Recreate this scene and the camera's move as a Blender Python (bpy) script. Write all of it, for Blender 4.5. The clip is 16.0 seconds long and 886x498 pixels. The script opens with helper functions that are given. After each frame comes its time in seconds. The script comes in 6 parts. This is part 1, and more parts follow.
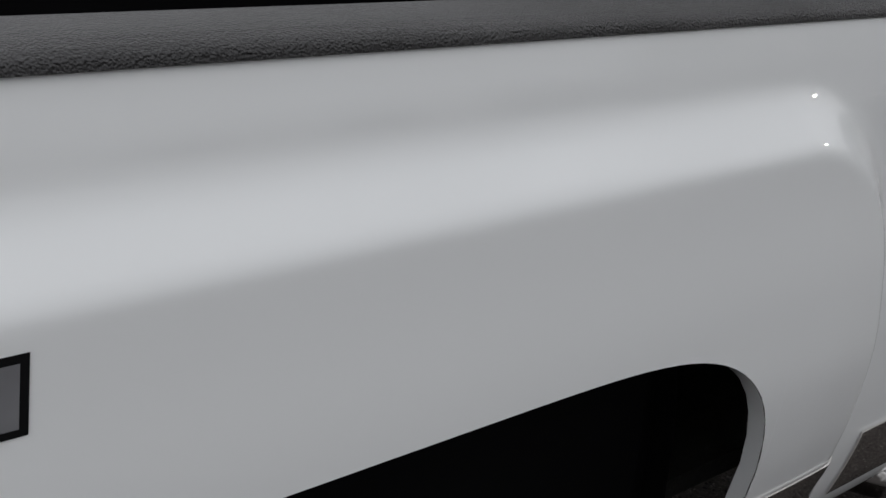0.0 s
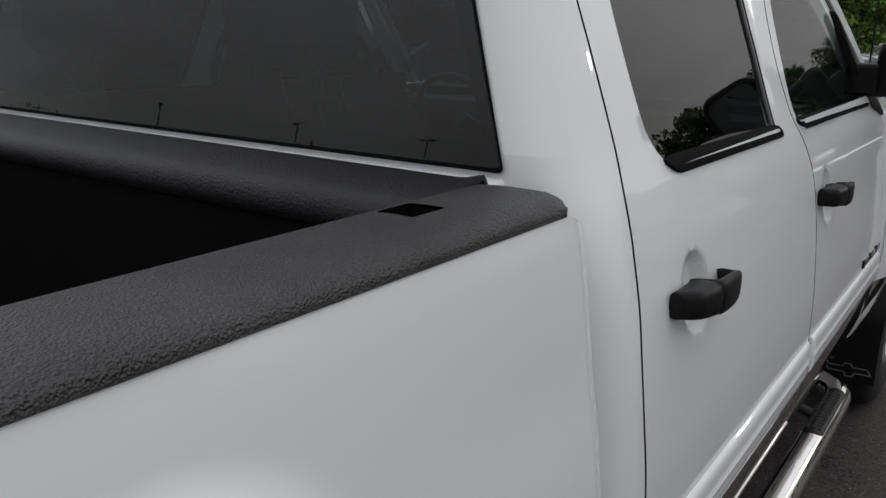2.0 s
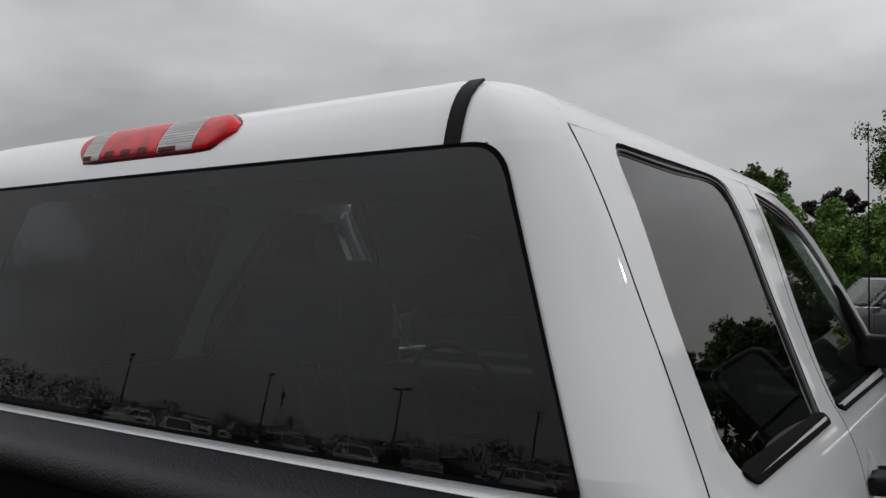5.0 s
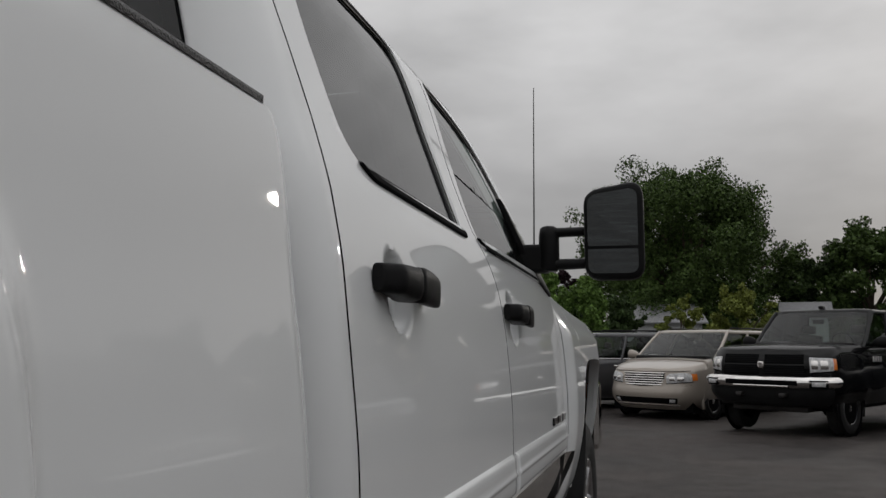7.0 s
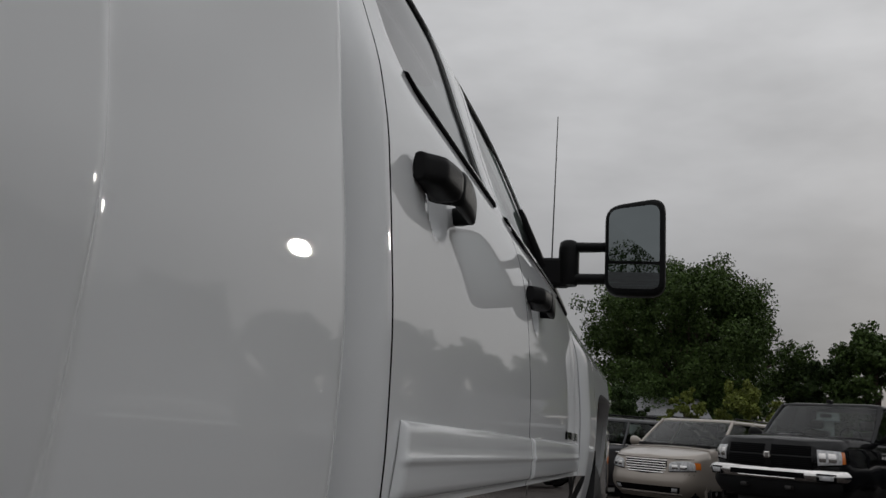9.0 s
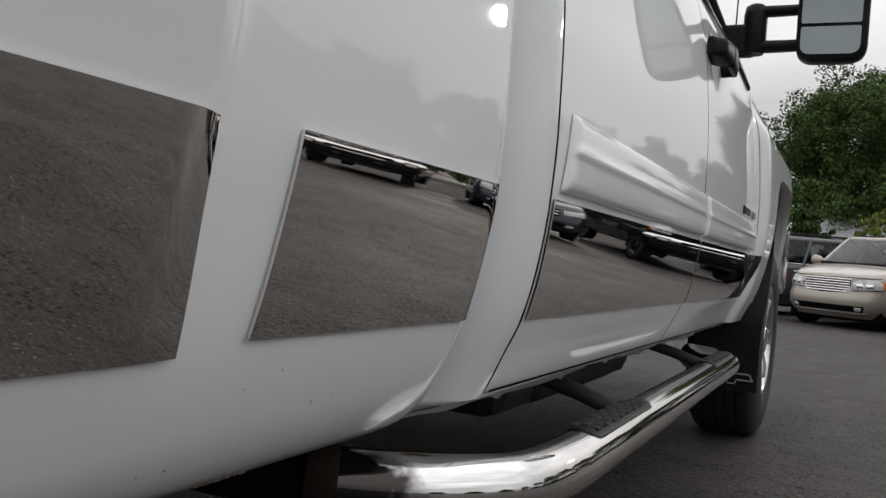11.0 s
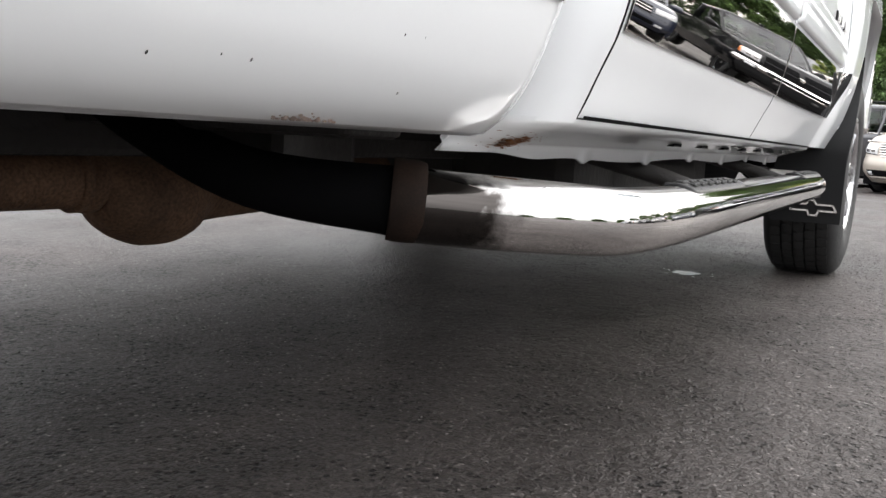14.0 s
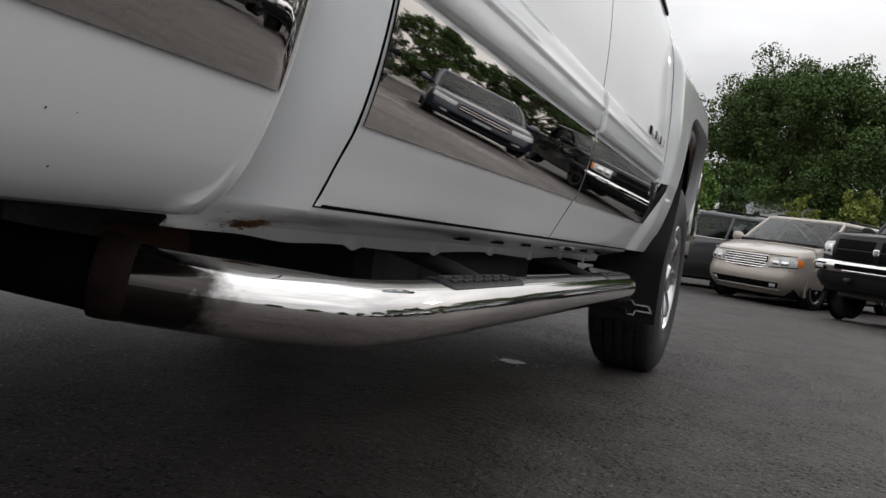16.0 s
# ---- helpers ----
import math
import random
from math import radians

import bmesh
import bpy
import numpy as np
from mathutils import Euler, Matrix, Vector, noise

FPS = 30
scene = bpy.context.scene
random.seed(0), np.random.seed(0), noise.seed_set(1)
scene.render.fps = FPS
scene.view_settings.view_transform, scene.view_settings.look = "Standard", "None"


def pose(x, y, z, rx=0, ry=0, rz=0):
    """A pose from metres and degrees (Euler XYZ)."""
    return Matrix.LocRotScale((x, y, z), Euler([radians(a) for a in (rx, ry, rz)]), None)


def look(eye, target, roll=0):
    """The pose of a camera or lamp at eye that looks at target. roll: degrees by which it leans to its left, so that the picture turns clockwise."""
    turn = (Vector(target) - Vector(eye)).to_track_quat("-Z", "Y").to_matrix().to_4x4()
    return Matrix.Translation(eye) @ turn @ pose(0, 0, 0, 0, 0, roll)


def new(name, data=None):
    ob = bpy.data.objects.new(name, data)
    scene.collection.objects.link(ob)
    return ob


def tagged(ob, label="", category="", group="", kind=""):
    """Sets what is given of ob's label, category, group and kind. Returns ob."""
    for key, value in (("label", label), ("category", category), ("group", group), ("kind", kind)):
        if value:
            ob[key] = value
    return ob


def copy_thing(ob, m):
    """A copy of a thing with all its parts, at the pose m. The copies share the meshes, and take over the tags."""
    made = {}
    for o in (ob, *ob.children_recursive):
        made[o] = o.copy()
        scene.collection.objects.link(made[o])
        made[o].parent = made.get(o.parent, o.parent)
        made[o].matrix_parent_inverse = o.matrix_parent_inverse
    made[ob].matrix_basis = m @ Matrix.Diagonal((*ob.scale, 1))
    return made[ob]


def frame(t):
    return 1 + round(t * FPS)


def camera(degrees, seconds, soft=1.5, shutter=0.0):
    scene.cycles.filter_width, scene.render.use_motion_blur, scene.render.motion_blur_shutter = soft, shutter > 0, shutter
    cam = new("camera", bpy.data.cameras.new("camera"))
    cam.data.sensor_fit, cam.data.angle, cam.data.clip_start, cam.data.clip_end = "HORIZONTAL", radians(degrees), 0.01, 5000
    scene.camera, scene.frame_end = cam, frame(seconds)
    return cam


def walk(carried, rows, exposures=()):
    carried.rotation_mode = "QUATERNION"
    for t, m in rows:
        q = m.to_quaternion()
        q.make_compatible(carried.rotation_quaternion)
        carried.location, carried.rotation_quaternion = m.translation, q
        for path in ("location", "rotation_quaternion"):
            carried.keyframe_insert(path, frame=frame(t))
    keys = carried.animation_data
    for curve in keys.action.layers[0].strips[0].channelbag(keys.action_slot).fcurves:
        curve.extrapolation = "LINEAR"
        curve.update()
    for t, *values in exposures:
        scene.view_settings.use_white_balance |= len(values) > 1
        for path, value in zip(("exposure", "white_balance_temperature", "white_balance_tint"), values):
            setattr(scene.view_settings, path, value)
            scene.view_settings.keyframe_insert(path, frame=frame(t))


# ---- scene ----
cam = camera(57.3, 16.0)
PATH = [
    (0, (0.578, -1.536, 1.554), (-0.895, -0.630, 0.768), 1.0),
    (0.5, (0.533, -1.405, 1.512), (-0.904, -0.203, 0.812), -2.2),
    (1, (0.457, -1.297, 1.5), (-0.812, 0.09, 0.817), -1.2),
    (1.5, (0.412, -1.093, 1.540), (-0.685, 0.320, 0.900), 0.1),
    (2, (0.394, -0.934, 1.625), (-0.732, 0.621, 1.063), -0.0),
    (2.5, (0.315, -0.895, 1.663), (-0.756, 0.745, 1.26), -0.1),
    (3, (0.25, -0.888, 1.7), (-0.752, 0.815, 1.388), 0.6),
    (3.5, (0.195, -0.91, 1.713), (-0.812, 0.813, 1.577), 0.4),
    (5.8, (0.312, -0.875, 1.640), (-0.803, 0.779, 1.711), 0.0),
    (6, (0.349, -0.865, 1.615), (-0.617, 0.819, 1.709), -1.5),
    (6.2, (0.354, -0.87, 1.574), (-0.466, 0.948, 1.726), -1.4),
    (6.5, (0.366, -0.875, 1.413), (-0.245, 0.968, 1.603), -2.3),
    (7, (0.414, -0.922, 1.131), (-0.118, 0.992, 1.361), 0.2),
    (7.5, (0.419, -0.946, 1.052), (-0.072, 0.968, 1.358), 3.4),
    (8, (0.396, -0.922, 0.995), (-0.073, 0.978, 1.405), 3.4),
    (8.2, (0.379, -0.905, 0.971), (-0.077, 0.991, 1.414), 3.3),
    (10.3, (0.353, -0.86, 0.743), (-0.469, 0.936, 1.056), 5.1),
    (10.5, (0.356, -0.858, 0.733), (-0.497, 0.938, 0.951), 4.7),
    (11, (0.359, -0.849, 0.714), (-0.549, 0.933, 0.692), 4.4),
    (11.5, (0.366, -0.839, 0.703), (-0.574, 0.918, 0.531), 4.1),
    (12, (0.365, -0.838, 0.689), (-0.591, 0.898, 0.418), 4.1),
    (12.5, (0.346, -0.853, 0.625), (-0.615, 0.88, 0.356), 4.3),
    (13, (0.317, -0.818, 0.540), (-0.666, 0.901, 0.258), 3.5),
    (13.5, (0.301, -0.834, 0.511), (-0.68, 0.886, 0.227), 2.6),
    (14, (0.312, -0.812, 0.517), (-0.692, 0.893, 0.220), 2.6),
    (14.5, (0.343, -0.797, 0.539), (-0.639, 0.921, 0.247), 4.2),
    (15, (0.384, -0.767, 0.542), (-0.509, 1.015, 0.372), 5.5),
    (15.5, (0.421, -0.733, 0.54), (-0.4, 1.086, 0.425), 6.3),
    (16, (0.445, -0.722, 0.548), (-0.311, 1.128, 0.456), 8.0),
]
EXPOSURES = [(0.0, -0.15, 6400, 10), (1.0, -0.18, 6400, 10), (1.5, -0.12, 6400, 10), (2.0, 0.00, 6400, 10), (2.5, 0.38, 6400, 10), (3.0, 0.44, 6400, 10), (3.5, 0.22, 6400, 10), (5.8, -0.20, 6500, 10), (6.5, -0.15, 6700, 10), (7.0, -0.45, 6600, 10), (7.5, -0.66, 6500, 10), (8.2, -0.85, 6500, 10), (10.3, -0.15, 6500, 10), (11.0, 0.32, 6500, 10), (11.5, 0.85, 6500, 10), (12.0, 1.13, 6500, 10), (13.0, 1.76, 6500, 10), (13.5, 2.15, 6500, 10), (14.0, 2.15, 6500, 10), (14.5, 1.70, 6500, 10), (15.0, 1.15, 6500, 10), (15.5, 0.58, 6500, 10), (16.0, 0.42, 6500, 10)]
walk(cam, [(t, look(e, a, r)) for t, e, a, r in PATH], EXPOSURES)

# ---- world and light ----
SUN_WAY = Vector((0.38, 0.87, 0.28)).normalized()   # from the place towards the veiled sun
world = bpy.data.worlds.new("overcast_sky")
scene.world = world
world.use_nodes = True
wn, wl = world.node_tree.nodes, world.node_tree.links
wn.clear()
w_out = wn.new("ShaderNodeOutputWorld")
w_bg = wn.new("ShaderNodeBackground")
w_sky = wn.new("ShaderNodeTexSky")
w_sky.sky_type = "NISHITA"
w_sky.sun_disc = False
w_sky.sun_elevation = math.asin(SUN_WAY.z)
w_sky.sun_rotation = math.atan2(SUN_WAY.x, SUN_WAY.y)
w_dim = wn.new("ShaderNodeVectorMath"); w_dim.operation = "SCALE"; w_dim.inputs["Scale"].default_value = 0.06
w_tc = wn.new("ShaderNodeTexCoord")
w_sep = wn.new("ShaderNodeSeparateXYZ")
w_ramp = wn.new("ShaderNodeValToRGB")
els = w_ramp.color_ramp.elements
els[0].position, els[0].color = 0.0, (0.42, 0.425, 0.435, 1)
els[1].position, els[1].color = 1.0, (1.28, 1.295, 1.325, 1)
e2 = els.new(0.18); e2.color = (0.55, 0.55, 0.56, 1)
e3 = els.new(0.45); e3.color = (0.95, 0.955, 0.97, 1)
w_map = wn.new("ShaderNodeMapping"); w_map.inputs["Scale"].default_value = (1.0, 1.0, 2.6)
w_noise = wn.new("ShaderNodeTexNoise")
w_noise.inputs["Scale"].default_value, w_noise.inputs["Detail"].default_value = 2.3, 5
w_cl = wn.new("ShaderNodeMapRange")
w_cl.inputs[1].default_value, w_cl.inputs[2].default_value = 0.34, 0.66
w_cl.inputs[3].default_value, w_cl.inputs[4].default_value = 0.73, 1.15
w_mul = wn.new("ShaderNodeVectorMath"); w_mul.operation = "SCALE"
w_mix = wn.new("ShaderNodeMix"); w_mix.data_type = "RGBA"; w_mix.inputs[0].default_value = 0.05
wl.new(w_tc.outputs["Generated"], w_sep.inputs[0])
wl.new(w_sep.outputs["Z"], w_ramp.inputs[0])
wl.new(w_tc.outputs["Generated"], w_map.inputs[0])
wl.new(w_map.outputs[0], w_noise.inputs["Vector"])
wl.new(w_noise.outputs["Fac"], w_cl.inputs[0])
wl.new(w_ramp.outputs[0], w_mul.inputs[0])
wl.new(w_cl.outputs[0], w_mul.inputs["Scale"])
wl.new(w_sky.outputs[0], w_dim.inputs[0])
wl.new(w_mul.outputs[0], w_mix.inputs[6])
wl.new(w_dim.outputs[0], w_mix.inputs[7])
wl.new(w_mix.outputs[2], w_bg.inputs[0])
w_bg.inputs[1].default_value = 1.0
wl.new(w_bg.outputs[0], w_out.inputs[0])

sun = new("sun", bpy.data.lights.new("sun", "SUN"))
sun.data.energy, sun.data.angle, sun.data.color = 0.17, radians(1.5), (1.0, 0.95, 0.88)
sun.matrix_world = look((0, 0, 30), Vector((0, 0, 30)) - SUN_WAY)


# ---- materials ----
def mat(name, color, rough=0.5, metal=0.0, coat=0.0, coat_rough=0.03, var=0.0, vscale=4.0, bump=0.0, bscale=200.0,
        fine=0.0, ior=1.5, emit=None, spec=0.5, stretch=(1, 1, 1), rvar=0.0):
    m = bpy.data.materials.new(name)
    m.use_nodes = True
    n, l = m.node_tree.nodes, m.node_tree.links
    b = n["Principled BSDF"]
    b.inputs["Base Color"].default_value = (*color, 1)
    b.inputs["Roughness"].default_value = rough
    b.inputs["Metallic"].default_value = metal
    b.inputs["Coat Weight"].default_value = coat
    b.inputs["Coat Roughness"].default_value = coat_rough
    b.inputs["IOR"].default_value = ior
    b.inputs["Specular IOR Level"].default_value = spec
    if emit:
        b.inputs["Emission Color"].default_value = (*color, 1)
        b.inputs["Emission Strength"].default_value = emit
    tc = n.new("ShaderNodeTexCoord")
    mp = n.new("ShaderNodeMapping")
    mp.inputs["Scale"].default_value = stretch
    l.new(tc.outputs["Object"], mp.inputs[0])
    if var or fine or rvar:
        big = n.new("ShaderNodeTexNoise")
        big.inputs["Scale"].default_value, big.inputs["Detail"].default_value = vscale, 6
        small = n.new("ShaderNodeTexNoise")
        small.inputs["Scale"].default_value, small.inputs["Detail"].default_value = vscale * 23, 4
        l.new(mp.outputs[0], big.inputs["Vector"])
        l.new(mp.outputs[0], small.inputs["Vector"])
        r1 = n.new("ShaderNodeMapRange")
        r1.inputs[1].default_value, r1.inputs[2].default_value = 0.3, 0.7
        r1.inputs[3].default_value, r1.inputs[4].default_value = 1 - var, 1 + var
        r2 = n.new("ShaderNodeMapRange")
        r2.inputs[1].default_value, r2.inputs[2].default_value = 0.3, 0.7
        r2.inputs[3].default_value, r2.inputs[4].default_value = 1 - fine, 1 + fine
        l.new(big.outputs["Fac"], r1.inputs[0])
        l.new(small.outputs["Fac"], r2.inputs[0])
        mu = n.new("ShaderNodeMath"); mu.operation = "MULTIPLY"
        l.new(r1.outputs[0], mu.inputs[0]); l.new(r2.outputs[0], mu.inputs[1])
        sc = n.new("ShaderNodeVectorMath"); sc.operation = "SCALE"
        sc.inputs[0].default_value = color
        l.new(mu.outputs[0], sc.inputs["Scale"])
        l.new(sc.outputs[0], b.inputs["Base Color"])
        if rvar:
            r3 = n.new("ShaderNodeMapRange")
            r3.inputs[1].default_value, r3.inputs[2].default_value = 0.3, 0.7
            r3.inputs[3].default_value, r3.inputs[4].default_value = max(0.0, rough - rvar), rough + rvar
            l.new(big.outputs["Fac"], r3.inputs[0])
            l.new(r3.outputs[0], b.inputs["Roughness"])
    if bump:
        bn = n.new("ShaderNodeTexNoise")
        bn.inputs["Scale"].default_value, bn.inputs["Detail"].default_value = bscale, 3
        l.new(mp.outputs[0], bn.inputs["Vector"])
        bp = n.new("ShaderNodeBump")
        bp.inputs["Strength"].default_value = bump
        bp.inputs["Distance"].default_value = 0.01
        l.new(bn.outputs["Fac"], bp.inputs["Height"])
        l.new(bp.outputs[0], b.inputs["Normal"])
    return m


def glass_mat(name, tint, gloss_rough=0.0, ior=1.52):
    m = bpy.data.materials.new(name)
    m.use_nodes = True
    n, l = m.node_tree.nodes, m.node_tree.links
    n.clear()
    o = n.new("ShaderNodeOutputMaterial")
    tr = n.new("ShaderNodeBsdfTransparent"); tr.inputs[0].default_value = (*tint, 1)
    gl = n.new("ShaderNodeBsdfGlossy"); gl.inputs["Roughness"].default_value = gloss_rough
    fr = n.new("ShaderNodeFresnel"); fr.inputs["IOR"].default_value = ior
    mx = n.new("ShaderNodeMixShader")
    l.new(fr.outputs[0], mx.inputs[0])
    l.new(tr.outputs[0], mx.inputs[1])
    l.new(gl.outputs[0], mx.inputs[2])
    l.new(mx.outputs[0], o.inputs[0])
    return m


def tinted_mat(name):
    """Deep tinted glass: glossy black that lets a little light through."""
    m = mat(name, (0.003, 0.003, 0.003), 0.0, ior=1.60)
    n, l = m.node_tree.nodes, m.node_tree.links
    o, b = n["Material Output"], n["Principled BSDF"]
    tr = n.new("ShaderNodeBsdfTransparent"); tr.inputs[0].default_value = (0.85, 0.95, 0.92, 1)
    mx = n.new("ShaderNodeMixShader"); mx.inputs[0].default_value = 0.28
    l.new(b.outputs[0], mx.inputs[1]); l.new(tr.outputs[0], mx.inputs[2])
    l.new(mx.outputs[0], o.inputs[0])
    return m


def asphalt_mat():
    """Dark binder with grey stones, worn pits and broad stains."""
    m = bpy.data.materials.new("asphalt")
    m.use_nodes = True
    n, l = m.node_tree.nodes, m.node_tree.links
    b = n["Principled BSDF"]
    tc = n.new("ShaderNodeTexCoord")

    def tex(kind, scale, detail=None):
        t = n.new(kind)
        t.inputs["Scale"].default_value = scale
        if detail is not None:
            t.inputs["Detail"].default_value = detail
        l.new(tc.outputs["Object"], t.inputs["Vector"])
        return t

    def span(socket, a, b_, c, d):
        r = n.new("ShaderNodeMapRange")
        for k, v in enumerate((a, b_, c, d)):
            r.inputs[k + 1].default_value = v
        l.new(socket, r.inputs[0])
        return r.outputs[0]

    def math2(op, x, y):
        k = n.new("ShaderNodeMath"); k.operation = op
        l.new(x, k.inputs[0]); l.new(y, k.inputs[1])
        return k.outputs[0]
    stones = tex("ShaderNodeTexVoronoi", 190)
    pits = tex("ShaderNodeTexVoronoi", 68)
    patch = tex("ShaderNodeTexNoise", 0.7, 8)
    grit = tex("ShaderNodeTexNoise", 120, 8)
    grey = n.new("ShaderNodeSeparateColor"); l.new(stones.outputs["Color"], grey.inputs[0])
    ramp = n.new("ShaderNodeValToRGB")
    ce = ramp.color_ramp.elements
    ce[0].position, ce[0].color = 0.0, (0.042, 0.0364, 0.0343, 1)
    ce[1].position, ce[1].color = 1.0, (0.21, 0.19, 0.18, 1)
    k1 = ce.new(0.75); k1.color = (0.062, 0.0540, 0.0510, 1)
    k2 = ce.new(0.975); k2.color = (0.085, 0.075, 0.071, 1)
    l.new(grey.outputs[0], ramp.inputs[0])
    pgrey = n.new("ShaderNodeSeparateColor"); l.new(pits.outputs["Color"], pgrey.inputs[0])
    worn = tex("ShaderNodeTexNoise", 4.5, 6)
    hole = math2("MULTIPLY", span(pits.outputs["Distance"], 0.26, 0.46, 1.0, 0.0), span(pgrey.outputs[1], 0.50, 0.54, 0.0, 1.0))
    hole = math2("MULTIPLY", hole, span(worn.outputs["Fac"], 0.44, 0.58, 0.25, 1.0))
    tone = math2("MULTIPLY", span(patch.outputs["Fac"], 0.3, 0.7, 0.62, 1.35), span(grit.outputs["Fac"], 0.3, 0.7, 0.68, 1.32))
    tone = math2("MULTIPLY", tone, span(hole, 0.0, 1.0, 1.0, 0.10))
    tone = math2("MULTIPLY", tone, span(worn.outputs["Fac"], 0.35, 0.68, 1.12, 0.78))
    sc = n.new("ShaderNodeVectorMath"); sc.operation = "SCALE"
    l.new(ramp.outputs[0], sc.inputs[0]); l.new(tone, sc.inputs["Scale"])
    l.new(sc.outputs[0], b.inputs["Base Color"])
    l.new(span(patch.outputs["Fac"], 0.3, 0.7, 0.40, 0.70), b.inputs["Roughness"])
    b.inputs["Specular IOR Level"].default_value = 0.12
    coarse = tex("ShaderNodeTexNoise", 34, 4)
    hgt = math2("ADD", math2("SUBTRACT", span(stones.outputs["Distance"], 0.0, 0.7, 0.5, 0.0), span(hole, 0, 1, 0, 1.2)), span(grit.outputs["Fac"], 0.2, 0.8, 0.0, 0.7))
    hgt = math2("ADD", hgt, span(coarse.outputs["Fac"], 0.3, 0.7, 0.0, 1.5))
    bp = n.new("ShaderNodeBump"); bp.inputs["Strength"].default_value = 1.0; bp.inputs["Distance"].default_value = 0.003
    l.new(hgt, bp.inputs["Height"]); l.new(bp.outputs[0], b.inputs["Normal"])
    return m


def leaf_mat(name, color, dark=0.45):
    m = bpy.data.materials.new(name)
    m.use_nodes = True
    n, l = m.node_tree.nodes, m.node_tree.links
    b = n["Principled BSDF"]
    geo = n.new("ShaderNodeNewGeometry")
    r = n.new("ShaderNodeMapRange")
    r.inputs[3].default_value, r.inputs[4].default_value = dark, 1.5
    l.new(geo.outputs["Random Per Island"], r.inputs[0])
    sc = n.new("ShaderNodeVectorMath"); sc.operation = "SCALE"; sc.inputs[0].default_value = color
    l.new(r.outputs[0], sc.inputs["Scale"])
    l.new(sc.outputs[0], b.inputs["Base Color"])
    b.inputs["Roughness"].default_value = 0.6
    b.inputs["Specular IOR Level"].default_value = 0.15
    return m


def liner_mat():
    """Pebbled black plastic of the bed caps."""
    m = bpy.data.materials.new("pebbled_plastic")
    m.use_nodes = True
    n, l = m.node_tree.nodes, m.node_tree.links
    b = n["Principled BSDF"]
    b.inputs["Base Color"].default_value = (0.030, 0.029, 0.030, 1)
    b.inputs["Roughness"].default_value = 0.42
    tc = n.new("ShaderNodeTexCoord")
    v = n.new("ShaderNodeTexVoronoi"); v.inputs["Scale"].default_value = 480; v.feature = "SMOOTH_F1"
    s = n.new("ShaderNodeTexNoise"); s.inputs["Scale"].default_value = 300; s.inputs["Detail"].default_value = 4
    d = n.new("ShaderNodeTexNoise"); d.inputs["Scale"].default_value = 6; d.inputs["Detail"].default_value = 6
    for k in (v, s, d):
        l.new(tc.outputs["Object"], k.inputs["Vector"])
    ad = n.new("ShaderNodeMath"); ad.operation = "ADD"
    l.new(v.outputs["Distance"], ad.inputs[0]); l.new(s.outputs["Fac"], ad.inputs[1])
    bp = n.new("ShaderNodeBump"); bp.inputs["Strength"].default_value = 0.8; bp.inputs["Distance"].default_value = 0.0045
    l.new(ad.outputs[0], bp.inputs["Height"]); l.new(bp.outputs[0], b.inputs["Normal"])
    r = n.new("ShaderNodeMapRange")
    r.inputs[1].default_value, r.inputs[2].default_value, r.inputs[3].default_value, r.inputs[4].default_value = 0.3, 0.7, 0.6, 1.5
    l.new(d.outputs["Fac"], r.inputs[0])
    sc = n.new("ShaderNodeVectorMath"); sc.operation = "SCALE"; sc.inputs[0].default_value = (0.029, 0.028, 0.029)
    l.new(r.outputs[0], sc.inputs["Scale"]); l.new(sc.outputs[0], b.inputs["Base Color"])
    return m


WHITE = mat("white_paint", (0.80, 0.81, 0.815), 0.6, coat=1.0, coat_rough=0.02, var=0.015, vscale=2.0, spec=0.12)
# Near-black for gaps and recesses: part of their shade is in the colour.
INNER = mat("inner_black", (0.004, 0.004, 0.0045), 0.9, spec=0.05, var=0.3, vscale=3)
PEBBLE = liner_mat()
PLASTIC = mat("black_plastic", (0.0095, 0.0095, 0.010), 0.42, spec=0.14, var=0.15, vscale=8, bump=0.12, bscale=500)
RUBBER = mat("rubber", (0.016, 0.016, 0.016), 0.75, var=0.25, vscale=12, bump=0.2, bscale=300)
LINER = mat("bed_liner", (0.0035, 0.0035, 0.004), 0.8, spec=0.06, var=0.2, vscale=6, bump=0.1, bscale=300)
BEDCAP = mat("smooth_black_cap", (0.009, 0.009, 0.010), 0.40, spec=0.30, var=0.2, vscale=8, bump=0.22, bscale=260)
SEAL = mat("matte_seal", (0.006, 0.006, 0.0065), 0.85, spec=0.04, var=0.2, vscale=9)
CHANNEL = mat("grey_channel", (0.06, 0.06, 0.062), 0.4, spec=0.3, var=0.1, vscale=9)
TRIMBLACK = mat("gloss_black_trim", (0.006, 0.006, 0.0065), 0.45, spec=0.09, var=0.1, vscale=9)
STEEL = mat("polished_steel", (0.76, 0.73, 0.70), 0.02, metal=1.0, var=0.03, vscale=3, bump=0.003, bscale=12)
CHROME = mat("chrome_tube", (0.78, 0.76, 0.74), 0.05, metal=1.0, var=0.08, vscale=6, rvar=0.03)
FLANGE = mat("rusted_flange", (0.013, 0.007, 0.0045), 0.8, metal=0.0, spec=0.2, var=0.5, vscale=20, fine=0.4)
ALLOY = mat("alloy_rim", (0.66, 0.66, 0.67), 0.22, metal=1.0, var=0.1, vscale=10)
